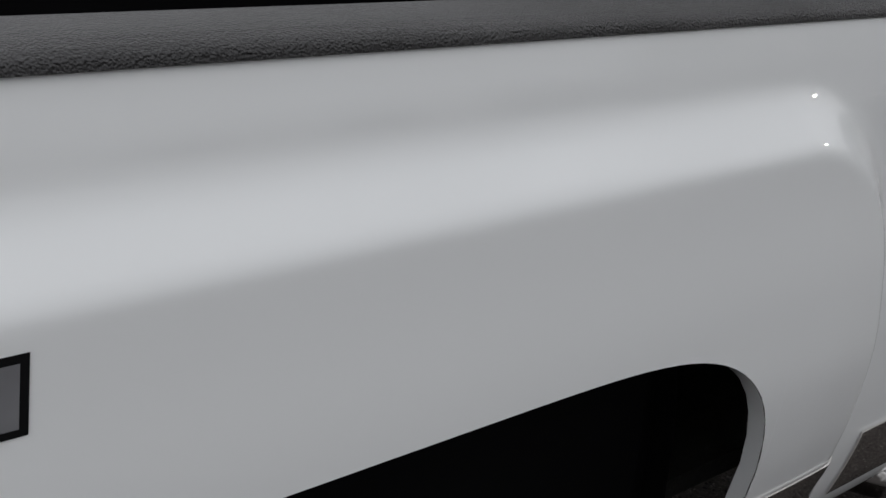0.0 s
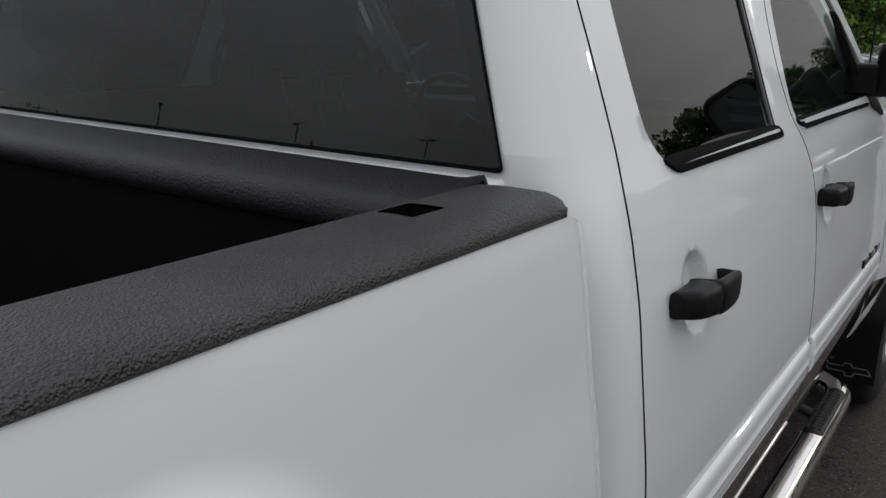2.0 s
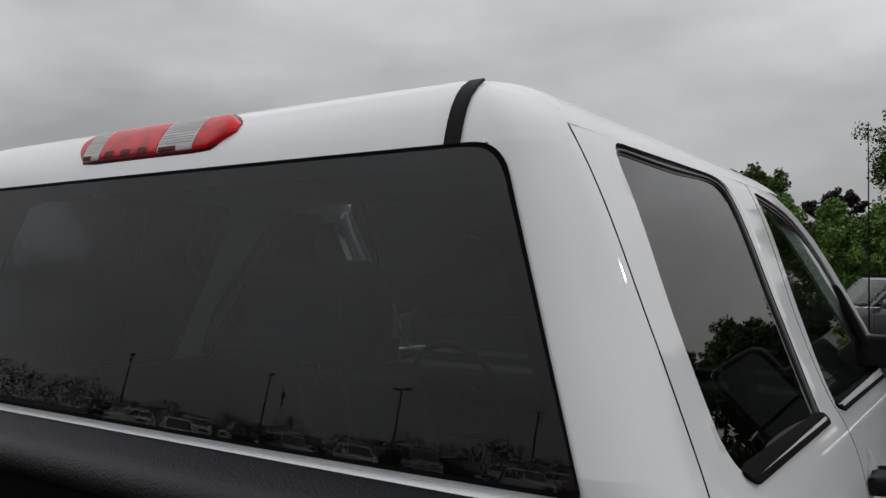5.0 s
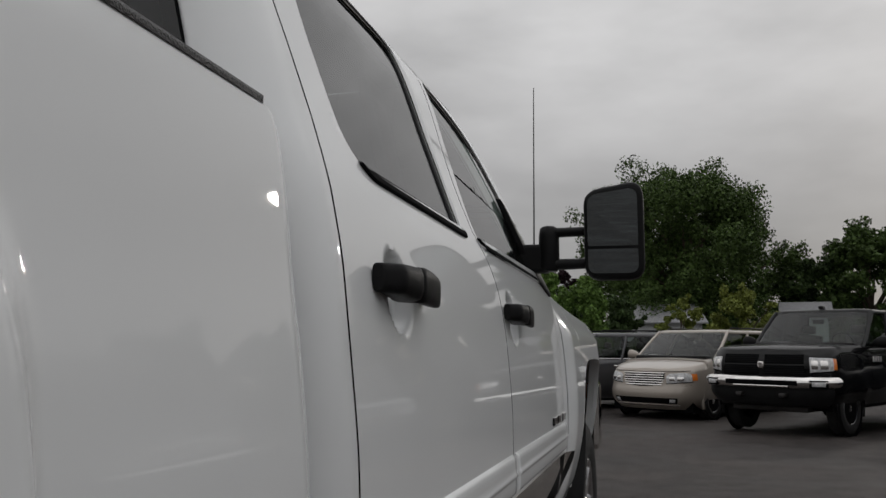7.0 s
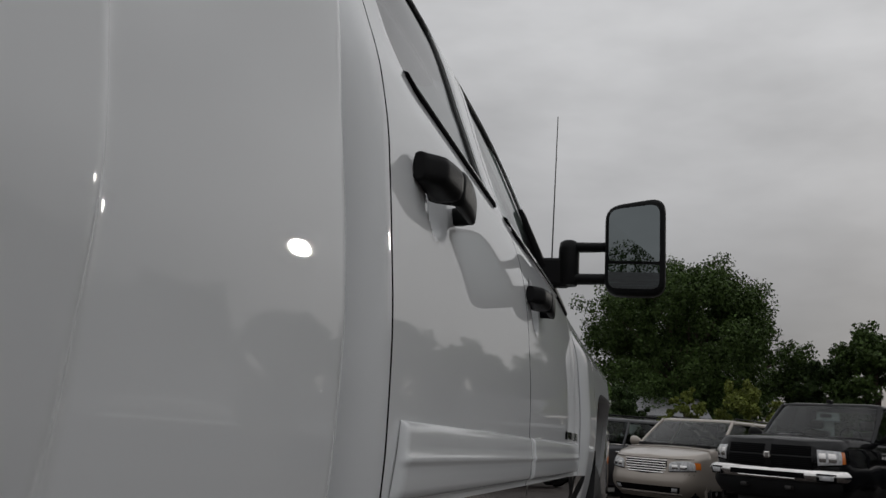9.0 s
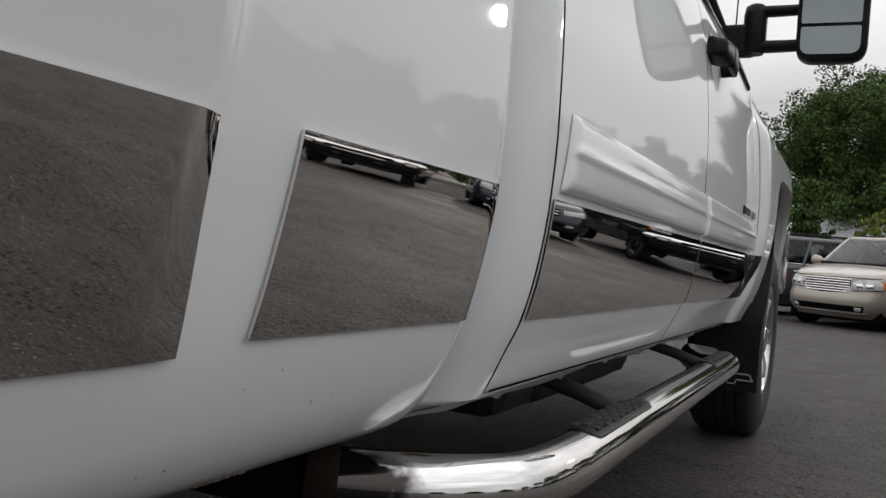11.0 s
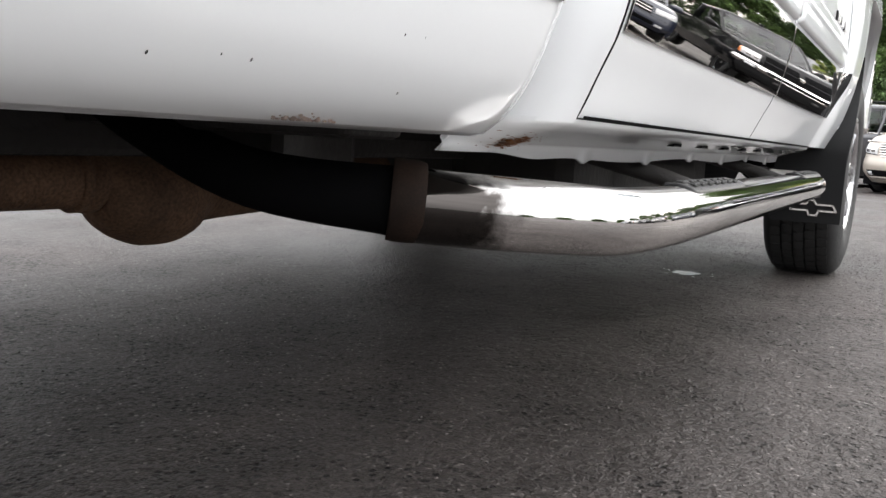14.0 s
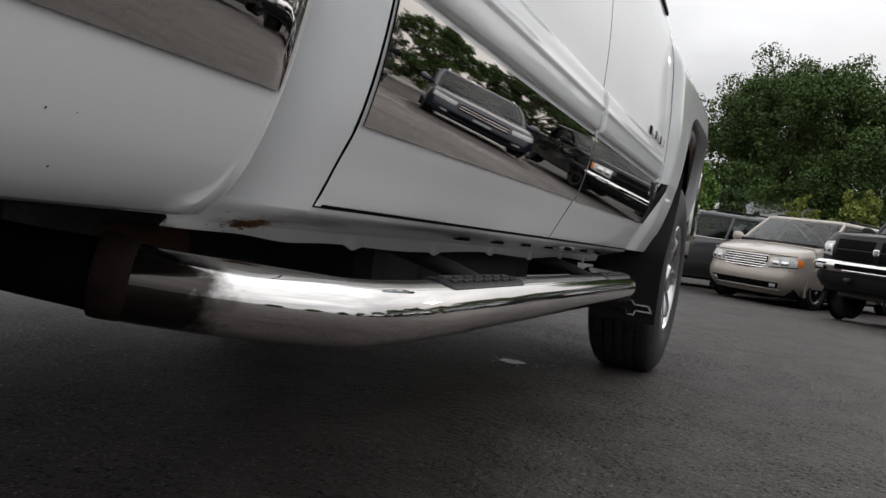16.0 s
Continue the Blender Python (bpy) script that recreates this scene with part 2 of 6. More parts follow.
def step_mat():
    """Polished tube, rear end darkened in its colour: the dark underbody's reflection plus tarnish, with a ragged edge.
    """
    m = mat("polished_step_tube", (0.78, 0.76, 0.74), 0.05, metal=1.0, var=0.08, vscale=6, rvar=0.03)
    n, l = m.node_tree.nodes, m.node_tree.links
    b = n["Principled BSDF"]
    old = b.inputs["Base Color"].links[0].from_socket
    tc = n.new("ShaderNodeTexCoord")
    xyz = n.new("ShaderNodeSeparateXYZ")
    l.new(tc.outputs["Object"], xyz.inputs[0])
    ns = n.new("ShaderNodeTexNoise")
    ns.inputs["Scale"].default_value, ns.inputs["Detail"].default_value = 26, 5
    l.new(tc.outputs["Object"], ns.inputs["Vector"])
    ad = n.new("ShaderNodeMath"); ad.operation = "MULTIPLY_ADD"
    ad.inputs[1].default_value = .10
    l.new(ns.outputs["Fac"], ad.inputs[0]); l.new(xyz.outputs["Y"], ad.inputs[2])
    r = n.new("ShaderNodeMapRange")
    for k, v in enumerate((-.034, -.002, 1.0, 0.0)):
        r.inputs[k + 1].default_value = v
    l.new(ad.outputs[0], r.inputs[0])
    mx = n.new("ShaderNodeMixRGB")
    mx.inputs[2].default_value = (.055, .050, .047, 1)
    l.new(r.outputs[0], mx.inputs[0]); l.new(old, mx.inputs[1])
    l.new(mx.outputs[0], b.inputs["Base Color"])
    return m


STEPTUBE = step_mat()
TWIG = mat("dry_twig", (0.20, 0.18, 0.15), 0.9, var=0.3, vscale=30)
DARKSTEEL = mat("dark_frame_steel", (0.022, 0.020, 0.019), 0.65, var=0.35, vscale=6, bump=0.3, bscale=80)
RUSTY = mat("rusty_steel", (0.125, 0.070, 0.040), 0.8, var=0.5, vscale=9, fine=0.4, bump=0.4, bscale=90)
LIPRUST = mat("brown_rust", (0.13, 0.095, 0.080), 0.9, var=0.4, vscale=40, fine=0.3)
RUST = mat("rust_stain", (0.20, 0.075, 0.02), 0.85, var=0.5, vscale=40, fine=0.4, bump=0.5, bscale=300)
DARKRED = mat("dark_red_lens", (0.10, 0.002, 0.004), 0.2, spec=0.3, var=0.3, vscale=20)
RED = mat("red_lens", (0.62, 0.006, 0.010), 0.22, spec=0.2, coat=0.5, var=0.35, vscale=25, stretch=(1, 1, 3))
CLEAR = mat("clear_lens", (0.66, 0.63, 0.62), 0.15, spec=0.5, coat=0.5, var=0.35, vscale=20, stretch=(0.3, 1, 14))
GLASS_DARK = glass_mat("privacy_glass", (0.15, 0.16, 0.165), 0.0, 1.62)
GLASS_REAR = tinted_mat("tinted_rear_glass")
GLASS_LITE = glass_mat("green_glass", (0.62, 0.70, 0.66))
MIRROR = mat("mirror_glass", (0.27, 0.30, 0.31), 0.01, metal=1.0)
SEATGREY = mat("grey_seat_cloth", (0.10, 0.098, 0.093), 0.95, spec=0.1, var=0.2, vscale=20)
FABRIC = mat("seat_cloth", (0.020, 0.019, 0.018), 0.95, spec=0.1, var=0.2, vscale=20, bump=0.3, bscale=400)
ASPHALT = asphalt_mat()
PAINTGREY = mat("grey_decal", (0.16, 0.16, 0.17), 0.4, coat=0.5, var=0.2, vscale=12)
BARK = mat("bark", (0.10, 0.075, 0.055), 0.9, var=0.4, vscale=5, bump=0.6, bscale=30, stretch=(1, 1, 0.2))
LEAF_A = leaf_mat("maple_leaves", (0.062, 0.100, 0.027))
LEAF_B = leaf_mat("hedge_leaves", (0.105, 0.180, 0.040))
LEAF_C = leaf_mat("bright_leaves", (0.17, 0.20, 0.045))
LEAF_D = leaf_mat("purple_leaves", (0.030, 0.016, 0.020))
LEAF_E = leaf_mat("wood_leaves", (0.048, 0.078, 0.026))
GRAVEL = leaf_mat("grey_gravel", (0.060, 0.056, 0.053), 0.15)
SIDING = mat("white_siding", (0.62, 0.63, 0.63), 0.7, var=0.06, vscale=3)
SHINGLE = mat("grey_shingle", (0.30, 0.30, 0.31), 0.9, var=0.2, vscale=8, fine=0.3)
POLE = mat("dark_bronze_pole", (0.03, 0.028, 0.026), 0.5, var=0.2, vscale=5)
WOODPOLE = mat("weathered_pole", (0.10, 0.085, 0.07), 0.9, var=0.3, vscale=6, stretch=(4, 4, 0.3))
CLOTH = mat("flag_cloth", (0.22, 0.06, 0.07), 0.9, var=0.3, vscale=6)
BIRDLIME = mat("white_spill", (0.75, 0.76, 0.75), 0.6, var=0.15, vscale=30)


# ---- helpers ----
def mesh_from(name, verts, faces, material, parent=None, label="", smooth=True, flip_out=None):
    me = bpy.data.meshes.new(name)
    me.from_pydata([tuple(v) for v in verts], [], faces)
    me.validate()
    if flip_out is not None:
        s = sum((p.normal.dot(Vector(flip_out)) * p.area for p in me.polygons))
        if s < 0:
            me.flip_normals()
    if smooth:
        me.polygons.foreach_set("use_smooth", [True] * len(me.polygons))
    me.materials.append(material)
    ob = new(name, me)
    if parent:
        ob.parent = parent
    if label:
        tagged(ob, label)
    return ob


def part(name, bm, material, parent, label="", smooth=False):
    bmesh.ops.recalc_face_normals(bm, faces=bm.faces)
    me = bpy.data.meshes.new(name)
    bm.to_mesh(me)
    bm.free()
    if smooth:
        me.polygons.foreach_set("use_smooth", [True] * len(me.polygons))
    me.materials.append(material)
    ob = new(name, me)
    if parent:
        ob.parent = parent
    if label:
        tagged(ob, label)
    return ob


def thing(name, label, category, m=None, group="", kind=""):
    ob = new(name)
    ob.empty_display_size = 0.1
    if m is not None:
        ob.matrix_basis = m
    return tagged(ob, label, category, group, kind)


def block(a, b, bevel=0.0, seg=2, bm=None):
    bm = bm or bmesh.new()
    r = bmesh.ops.create_cube(bm, size=1)
    for v in r["verts"]:
        v.co = Vector([(a[i] + b[i]) / 2 + v.co[i] * (b[i] - a[i]) for i in range(3)])
    if bevel:
        es = list({e for v in r["verts"] for e in v.link_edges})
        bmesh.ops.bevel(bm, geom=es, offset=bevel, segments=seg, affect="EDGES", profile=0.5)
    return bm


def grid(name, P, material, parent=None, label="", out=(1, 0, 0), thick=0.0, close_u=False, offset=-1, dark_rim=False):
    nu, nv = len(P), len(P[0])
    verts = [p for row in P for p in row]
    faces = []
    for i in range(nu if close_u else nu - 1):
        for j in range(nv - 1):
            a, b = i, (i + 1) % nu
            faces.append((a * nv + j, b * nv + j, b * nv + j + 1, a * nv + j + 1))
    ob = mesh_from(name, verts, faces, material, parent, label, True, out)
    if thick:
        s = ob.modifiers.new("thickness", "SOLIDIFY")
        s.thickness, s.offset, s.use_even_offset = thick, offset, False
        s.use_rim = True
        # Black rim: the gap's shade and the seal go into its colour.
        if dark_rim:
            ob.data.materials.append(INNER)
            s.material_offset_rim = 1
        e = ob.modifiers.new("crease", "EDGE_SPLIT")
        e.split_angle = radians(50)
    return ob


def tube(name, pts, radius, material, parent=None, label="", n=12, flat=(1.0, 1.0), caps=True, up=(0, 0, 1)):
    """A swept tube; radius is a number or one for each point."""
    pts = [Vector(p) for p in pts]
    rad = radius if isinstance(radius, (list, tuple)) else [radius] * len(pts)
    verts, faces = [], []
    for i, p in enumerate(pts):
        d = (pts[min(i + 1, len(pts) - 1)] - pts[max(i - 1, 0)]).normalized()
        u = Vector(up)
        if abs(d.dot(u)) > 0.95:
            u = Vector((1, 0, 0))
        s = d.cross(u).normalized()
        t = s.cross(d).normalized()
        for k in range(n):
            a = 2 * math.pi * k / n
            verts.append(p + s * math.cos(a) * rad[i] * flat[0] + t * math.sin(a) * rad[i] * flat[1])
    for i in range(len(pts) - 1):
        for k in range(n):
            faces.append((i * n + k, i * n + (k + 1) % n, (i + 1) * n + (k + 1) % n, (i + 1) * n + k))
    if caps:
        faces.append(tuple(range(n)))
        faces.append(tuple((len(pts) - 1) * n + k for k in range(n)))
    ob = mesh_from(name, verts, faces, material, parent, label)
    bm = bmesh.new(); bm.from_mesh(ob.data)
    bmesh.ops.recalc_face_normals(bm, faces=bm.faces)
    bm.to_mesh(ob.data); bm.free()
    e = ob.modifiers.new("crease", "EDGE_SPLIT"); e.split_angle = radians(65)
    return ob


def smooth_path(pts, per=8):
    """A round curve through the points."""
    P = [Vector(p) for p in pts]
    out = []
    for i in range(len(P) - 1):
        a, b, c, d = P[max(i - 1, 0)], P[i], P[i + 1], P[min(i + 2, len(P) - 1)]
        for k in range(per):
            t = k / per
            out.append(0.5 * ((2 * b) + (c - a) * t + (2 * a - 5 * b + 4 * c - d) * t * t + (3 * b - a - 3 * c + d) * t ** 3))
    out.append(P[-1])
    return out


def lathe(profile, n=48, axis="x", bm=None):
    """Turn (along, radius) pairs round the x axis."""
    bm = bm or bmesh.new()
    rings = []
    for a, r in profile:
        ring = []
        for k in range(n):
            t = 2 * math.pi * k / n
            ring.append(bm.verts.new((a, r * math.cos(t), r * math.sin(t))))
        rings.append(ring)
    for i in range(len(rings) - 1):
        for k in range(n):
            bm.faces.new((rings[i][k], rings[i][(k + 1) % n], rings[i + 1][(k + 1) % n], rings[i + 1][k]))
    return bm


def curve(table):
    """A smooth function through (at, value) pairs that never overshoots."""
    X = [p[0] for p in table]
    Y = [p[1] for p in table]
    h = [X[i + 1] - X[i] for i in range(len(X) - 1)]
    s = [(Y[i + 1] - Y[i]) / h[i] for i in range(len(h))]
    m = [s[0]] + [0.0 if s[i - 1] * s[i] <= 0 else 2 * s[i - 1] * s[i] / (s[i - 1] + s[i]) for i in range(1, len(s))] + [s[-1]]

    def f(x):
        if x <= X[0]:
            return Y[0] + m[0] * (x - X[0])
        if x >= X[-1]:
            return Y[-1] + m[-1] * (x - X[-1])
        i = max(k for k in range(len(h)) if X[k] <= x)
        t = (x - X[i]) / h[i]
        return ((2 * t ** 3 - 3 * t * t + 1) * Y[i] + (t ** 3 - 2 * t * t + t) * h[i] * m[i]
                + (-2 * t ** 3 + 3 * t * t) * Y[i + 1] + (t ** 3 - t * t) * h[i] * m[i + 1])
    return f


def spread(a, b, n):
    return [a + (b - a) * i / (n - 1) for i in range(n)]


def ss(t):
    t = max(0.0, min(1.0, t))
    return t * t * (3 - 2 * t)


def round_poly(pts, radii, per=6):
    """A closed outline with rounded corners, in two coordinates."""
    out = []
    n = len(pts)
    for i in range(n):
        p, a, b = Vector(pts[i]), Vector(pts[i - 1]), Vector(pts[(i + 1) % n])
        r = radii[i] if isinstance(radii, (list, tuple)) else radii
        if r <= 0:
            out.append(p)
            continue
        u, v = (a - p), (b - p)
        ru, rv = min(r, u.length * 0.45), min(r, v.length * 0.45)
        s, e = p + u.normalized() * ru, p + v.normalized() * rv
        for k in range(per + 1):
            t = k / per
            out.append(s * (1 - t) ** 2 + p * 2 * t * (1 - t) + e * t * t)
    return out


def by_angle(poly, c, angles):
    """Where rays from c at the angles meet the outline."""
    out = []
    n = len(poly)
    for a in angles:
        d = Vector((math.cos(a), math.sin(a)))
        best = None
        for i in range(n):
            p, q = poly[i], poly[(i + 1) % n]
            e = q - p
            den = d.x * e.y - d.y * e.x
            if abs(den) < 1e-12:
                continue
            w = p - c
            t = (w.x * e.y - w.y * e.x) / den
            s = (w.x * d.y - w.y * d.x) / den
            if t > 0 and -1e-6 <= s <= 1 + 1e-6 and (best is None or t > best):
                best = t
        out.append(c + d * (best or 0.01))
    return out


# ---- ground ----
def ground_z(y):
    """The lot is level round the truck, falls away gently ahead of it and rises behind."""
    if y < -4:
        d = -4 - y
        return 3.5 * ss(d / 96.0) + .6 * ss(d / 40.0)
    return -0.33 * ss((y - 3.0) / 14.0)


def build_ground():
    xs = [-600, -200, -80, -40, -20, -10, 0, 10, 20, 40, 80, 200, 600]
    ys = [-600, -200, -140] + spread(-104, -4, 34) + [0, 2, 3] + [3 + 14 * k / 14 for k in range(1, 15)] + [25, 60, 200, 700]
    P = [[(x, y, ground_z(y)) for y in ys] for x in xs]
    return tagged(grid("ground", P, ASPHALT, out=(0, 0, 1)), "dark grey asphalt of a car lot, worn and gritty", "ground", kind="structure")


build_ground()

# ---- the white pickup ----
CX = -1.045                       # its middle line
truck = thing("pickup_truck", "white crew cab pickup with black handles and polished lower trim", "pickup truck",
              pose(0, 0, 0, -0.8, 0, 0))

cab_side = curve([(.48, -.06), (.535, -.028), (.58, -.008), (.63, .014), (.70, .030), (.77, .0385), (.85, .042), (.95, .041), (1.1, .031),
                  (1.22, .016), (1.32, -.008), (1.38, -.030), (1.42, -.048), (1.6, -.122), (1.88, -.243), (1.93, -.285), (1.96, -.35)])
bed_side_x = curve([(.45, -.16), (.505, -.078), (.516, -.058), (.535, -.038), (.565, -.018), (.634, .009), (.70, .024), (.774, .035), (.86, .039), (.95, .038), (1.08, .027), (1.2, .010),
                    (1.3, -.0025), (1.36, -.0125), (1.40, -.0220)])
shut_rear = curve([(.50, .040), (.85, .031), (1.0, .025), (1.15, .017), (1.28, .028), (1.38, .050), (1.44, .070), (1.55, .084), (1.64, .092), (1.75, .097), (1.86, .100), (1.93, .112), (1.95, .120)])
shut_mid = curve([(.5, 1.035), (1.0, 1.05), (1.28, 1.048), (1.36, 1.02), (1.42, .985), (1.49, .985), (1.72, 1.066), (1.9, 1.155), (1.95, 1.19)])
DOOR_FRONT = 2.06


def slope_table(n=240):
    """Heights of a panel step: a long hollow at its upper edge, a straight run and a tight round at its lower edge."""
    out, h = [0.0], 0.0
    for k in range(n):
        q = (k + .5) / n
        h += ss(q / .5) * (1 - ss((q - .66) / .34))
        out.append(h)
    return [v / h for v in out]


SWELL = slope_table()


def swell(q):
    t = max(0.0, min(1.0, q)) * (len(SWELL) - 1)
    i = min(len(SWELL) - 2, int(t))
    return SWELL[i] + (SWELL[i + 1] - SWELL[i]) * (t - i)


def bulge(y, z):
    """The flared box over the rear wheel, proud of the bed side."""
    py, pz, r = (-.490 - y) * (.50 + .22 * ss((1.22 - z) / .25)), (1.350 - z) * .48, .115
    d = r - math.hypot(r - py, r - pz) if py < r and pz < r else min(py, pz)
    q = d / .047
    low = 1 - 0.92 * ss((1.0 - z) / .44)
    return (.037 * swell(q) + .005 * ss(d / .12)) * low * (1 if y > -1.9 else ss((2.06 + y) / .16))


def bed_x(y, z):
    tuck = .022 * ss((y + .135) / .055) ** 2     # front edge rolls in
    return bed_side_x(z) + bulge(y, z) - tuck * .6


def rear_arch(y):
    u = min(1.0, abs(y + 1.264) / .526)
    return .511 + .562 * (1 - u ** 5.2) ** (1 / 5.2)


def flip(P):
    return [[(2 * CX - p[0], p[1], p[2]) for p in row] for row in P]


def both(name, P, material, parent, label="", thick=0.02, out=(1, 0, 0)):
    a = grid(name, P, material, parent, label, out, thick)
    b = grid(name, flip(P), material, parent, label, (-out[0], out[1], out[2]), thick)
    return a, b


def rail_z(y):
    return 1.40 + .010 * (-.1 - y) - .020 * ss((y + .165) / .080) ** 2


def bed_points():
    """Columns of the bed side from the cab to the tail, cut out over the wheel."""
    def column(y, z0):
        return [(bed_x(y, z), y, z) for z in spread(z0, 1.12, 46)[:-1] + spread(1.12, rail_z(y), 64)]
    cols = [column(y, .511) for y in spread(-.084, -.44, 34)[:-1] + spread(-.44, -.62, 44)[:-1] + spread(-.62, -.738, 16)[:-1]]
    for k in range(61):
        y = -1.264 + .526 * math.cos(math.pi * k / 60)
        cols.append(column(y, rear_arch(y)))
    return cols + [column(y, .511) for y in spread(-1.80, -2.08, 12)]


def bed_skin(sx):
    """The bed side with its true surface normals, and the folded edges under and ahead of it."""
    cols = bed_points()
    e = .004
    normals = []
    for col in cols:
        for x, y, z in col:
            gy = (bed_x(y + e, z) - bed_x(y - e, z)) / (2 * e)
            gz = (bed_x(y, z + e) - bed_x(y, z - e)) / (2 * e)
            normals.append(Vector((sx, -gy, -gz)).normalized())
    P = cols if sx > 0 else flip(cols)
    ob = grid("bed_side", P, WHITE, truck, "white bed side flared over the rear wheel", (sx, 0, 0))
    ob.data.normals_split_custom_set_from_vertices(normals)
    low = [[c[0], (c[0][0] - .010, c[0][1], c[0][2] - .003), (c[0][0] - .06, c[0][1], c[0][2] + .004)] for c in cols if abs(c[0][2] - .511) < .002]
    ahead = [r for r in low if r[0][1] > -.75]
    behind = [r for r in low if r[0][1] < -1.79]
    for F_ in (ahead, behind):
        grid("bed_side_flange", F_ if sx > 0 else flip(F_), WHITE, ob, "", (0, 0, -1))
    tip = [[p, (p[0] - .010, p[1] + .004, p[2]), (p[0] - .06, p[1] + .002, p[2])] for p in cols[0]]
    grid("bed_side_flange", tip if sx > 0 else flip(tip), WHITE, ob, "", (0, 1, 0))


bed_skin(1)
bed_skin(-1)


def arch_lip():
    P = []
    for k in range(41):
        y = -1.264 + .526 * math.cos(math.pi * k / 40)
        z = rear_arch(y)
        x = bed_x(y, z)
        P.append([(x - .001, y, z), (x - .012, y, z - .004), (x - .026, y, z - .002)])
    return P


both("wheel_opening_lip", arch_lip(), WHITE, truck, "", 0.0, (0, 0, -1))

# bed floor, inner walls and ends
part("bed_liner_floor", block((2 * CX + .17, -2.05, .86), (-.17, -.16, .90)), LINER, truck, "black bed liner floor")
for sx in (0, 1):
    x0, x1 = (-.20, -.172) if sx == 0 else (2 * CX + .172, 2 * CX + .20)
    part("bed_liner_wall", block((x0, -2.05, .88), (x1, -.16, 1.40), .006), LINER, truck, "black liner wall")
part("front_bulkhead", block((2 * CX + .17, -.19, .86), (-.17, -.165, 1.39), .004), LINER, truck, "black liner front wall")
# dry twigs and leaf scraps left on the bed floor
random.seed(33)
for k in range(26):
    x, y = -.30 - random.random() * .55, -.42 - random.random() * .75
    a = random.uniform(0, 3.14)
    ln = random.choice((.02, .03, .05, .16))
    d = Vector((math.cos(a), math.sin(a), random.uniform(0, .25))) * ln
    q = Vector((x, y, .9035))
    tube("dry_twig", [q, q + d * .5 + Vector((0, 0, .004)), q + d], [.0018, .0014, .0008], TWIG, truck, "dry pale twig on the bed floor", 5)
part("tailgate", block((2 * CX + .06, -2.09, .72), (-.06, -2.03, 1.40), .015), WHITE, truck, "white closed tailgate")
part("tailgate_cap", block((2 * CX + .06, -2.095, 1.40), (-.06, -2.02, 1.425), .01), PEBBLE, truck)
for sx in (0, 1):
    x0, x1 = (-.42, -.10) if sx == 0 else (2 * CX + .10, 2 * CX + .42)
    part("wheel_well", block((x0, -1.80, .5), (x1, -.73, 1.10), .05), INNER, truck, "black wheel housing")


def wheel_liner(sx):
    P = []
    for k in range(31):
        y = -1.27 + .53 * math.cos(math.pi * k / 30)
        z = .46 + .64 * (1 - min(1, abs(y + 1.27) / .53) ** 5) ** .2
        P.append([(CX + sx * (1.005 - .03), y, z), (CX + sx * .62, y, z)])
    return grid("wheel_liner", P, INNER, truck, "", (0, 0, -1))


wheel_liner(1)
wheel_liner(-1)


def rail_cap(sx):
    """Pebbled cap along the bed rail with the stake pocket left open."""
    sec = [(-.020, 1.397), (-.0195, 1.402), (-.022, 1.407), (-.030, 1.412), (-.045, 1.4165), (-.066, 1.419), (-.094, 1.420), (-.119, 1.420), (-.143, 1.419),
           (-.153, 1.417), (-.161, 1.413), (-.166, 1.405), (-.168, 1.38), (-.168, 1.33)]
    ys = [0, .012, .03, .06, .10, .174, .232, .28] + [.28 + 1.68 * k / 34 for k in range(1, 35)]
    P = []
    for i, (x, z) in enumerate(sec):
        row = []
        nose = -.095 - .044 * max(0.0, (x + .075) / .055) ** 2.6 if x > -.075 else -.098 - .012 * max(0, (-.13 - x) / .05)
        for d in ys:
            y = nose - d if d < .1 else (-.10 - d)
            drop = .010 * (1 - min(1, d / .03)) ** 2 if 2 < i < 11 else 0
            y = min(y, nose - d * .2)
            row.append((x if sx > 0 else 2 * CX - x, y, z - drop + .010 * (-.1 - y)))
        P.append(row)
    nv = len(ys)
    verts = [p for r in P for p in r]
    faces = []
    for i in range(len(sec) - 1):
        for j in range(nv - 1):
            if i in (6, 7) and j == 5:
                continue
            faces.append((i * nv + j, (i + 1) * nv + j, (i + 1) * nv + j + 1, i * nv + j + 1))
    faces.append(tuple(i * nv for i in range(len(sec))))
    ob = mesh_from("rail_cap", verts, faces, PEBBLE, truck, "pebbled black plastic bed rail cap", True, (0, 0, 1))
    bm = block((-.1445 if sx > 0 else 2 * CX + .0925, -.334, 1.36), (-.0925 if sx > 0 else 2 * CX + .1445, -.272, 1.418))
    for f in [f for f in bm.faces if f.normal.z > .5]:
        bm.faces.remove(f)
    part("stake_pocket", bm, INNER, ob, "dark open stake pocket")
    return ob


rail_cap(1)
rail_cap(-1)


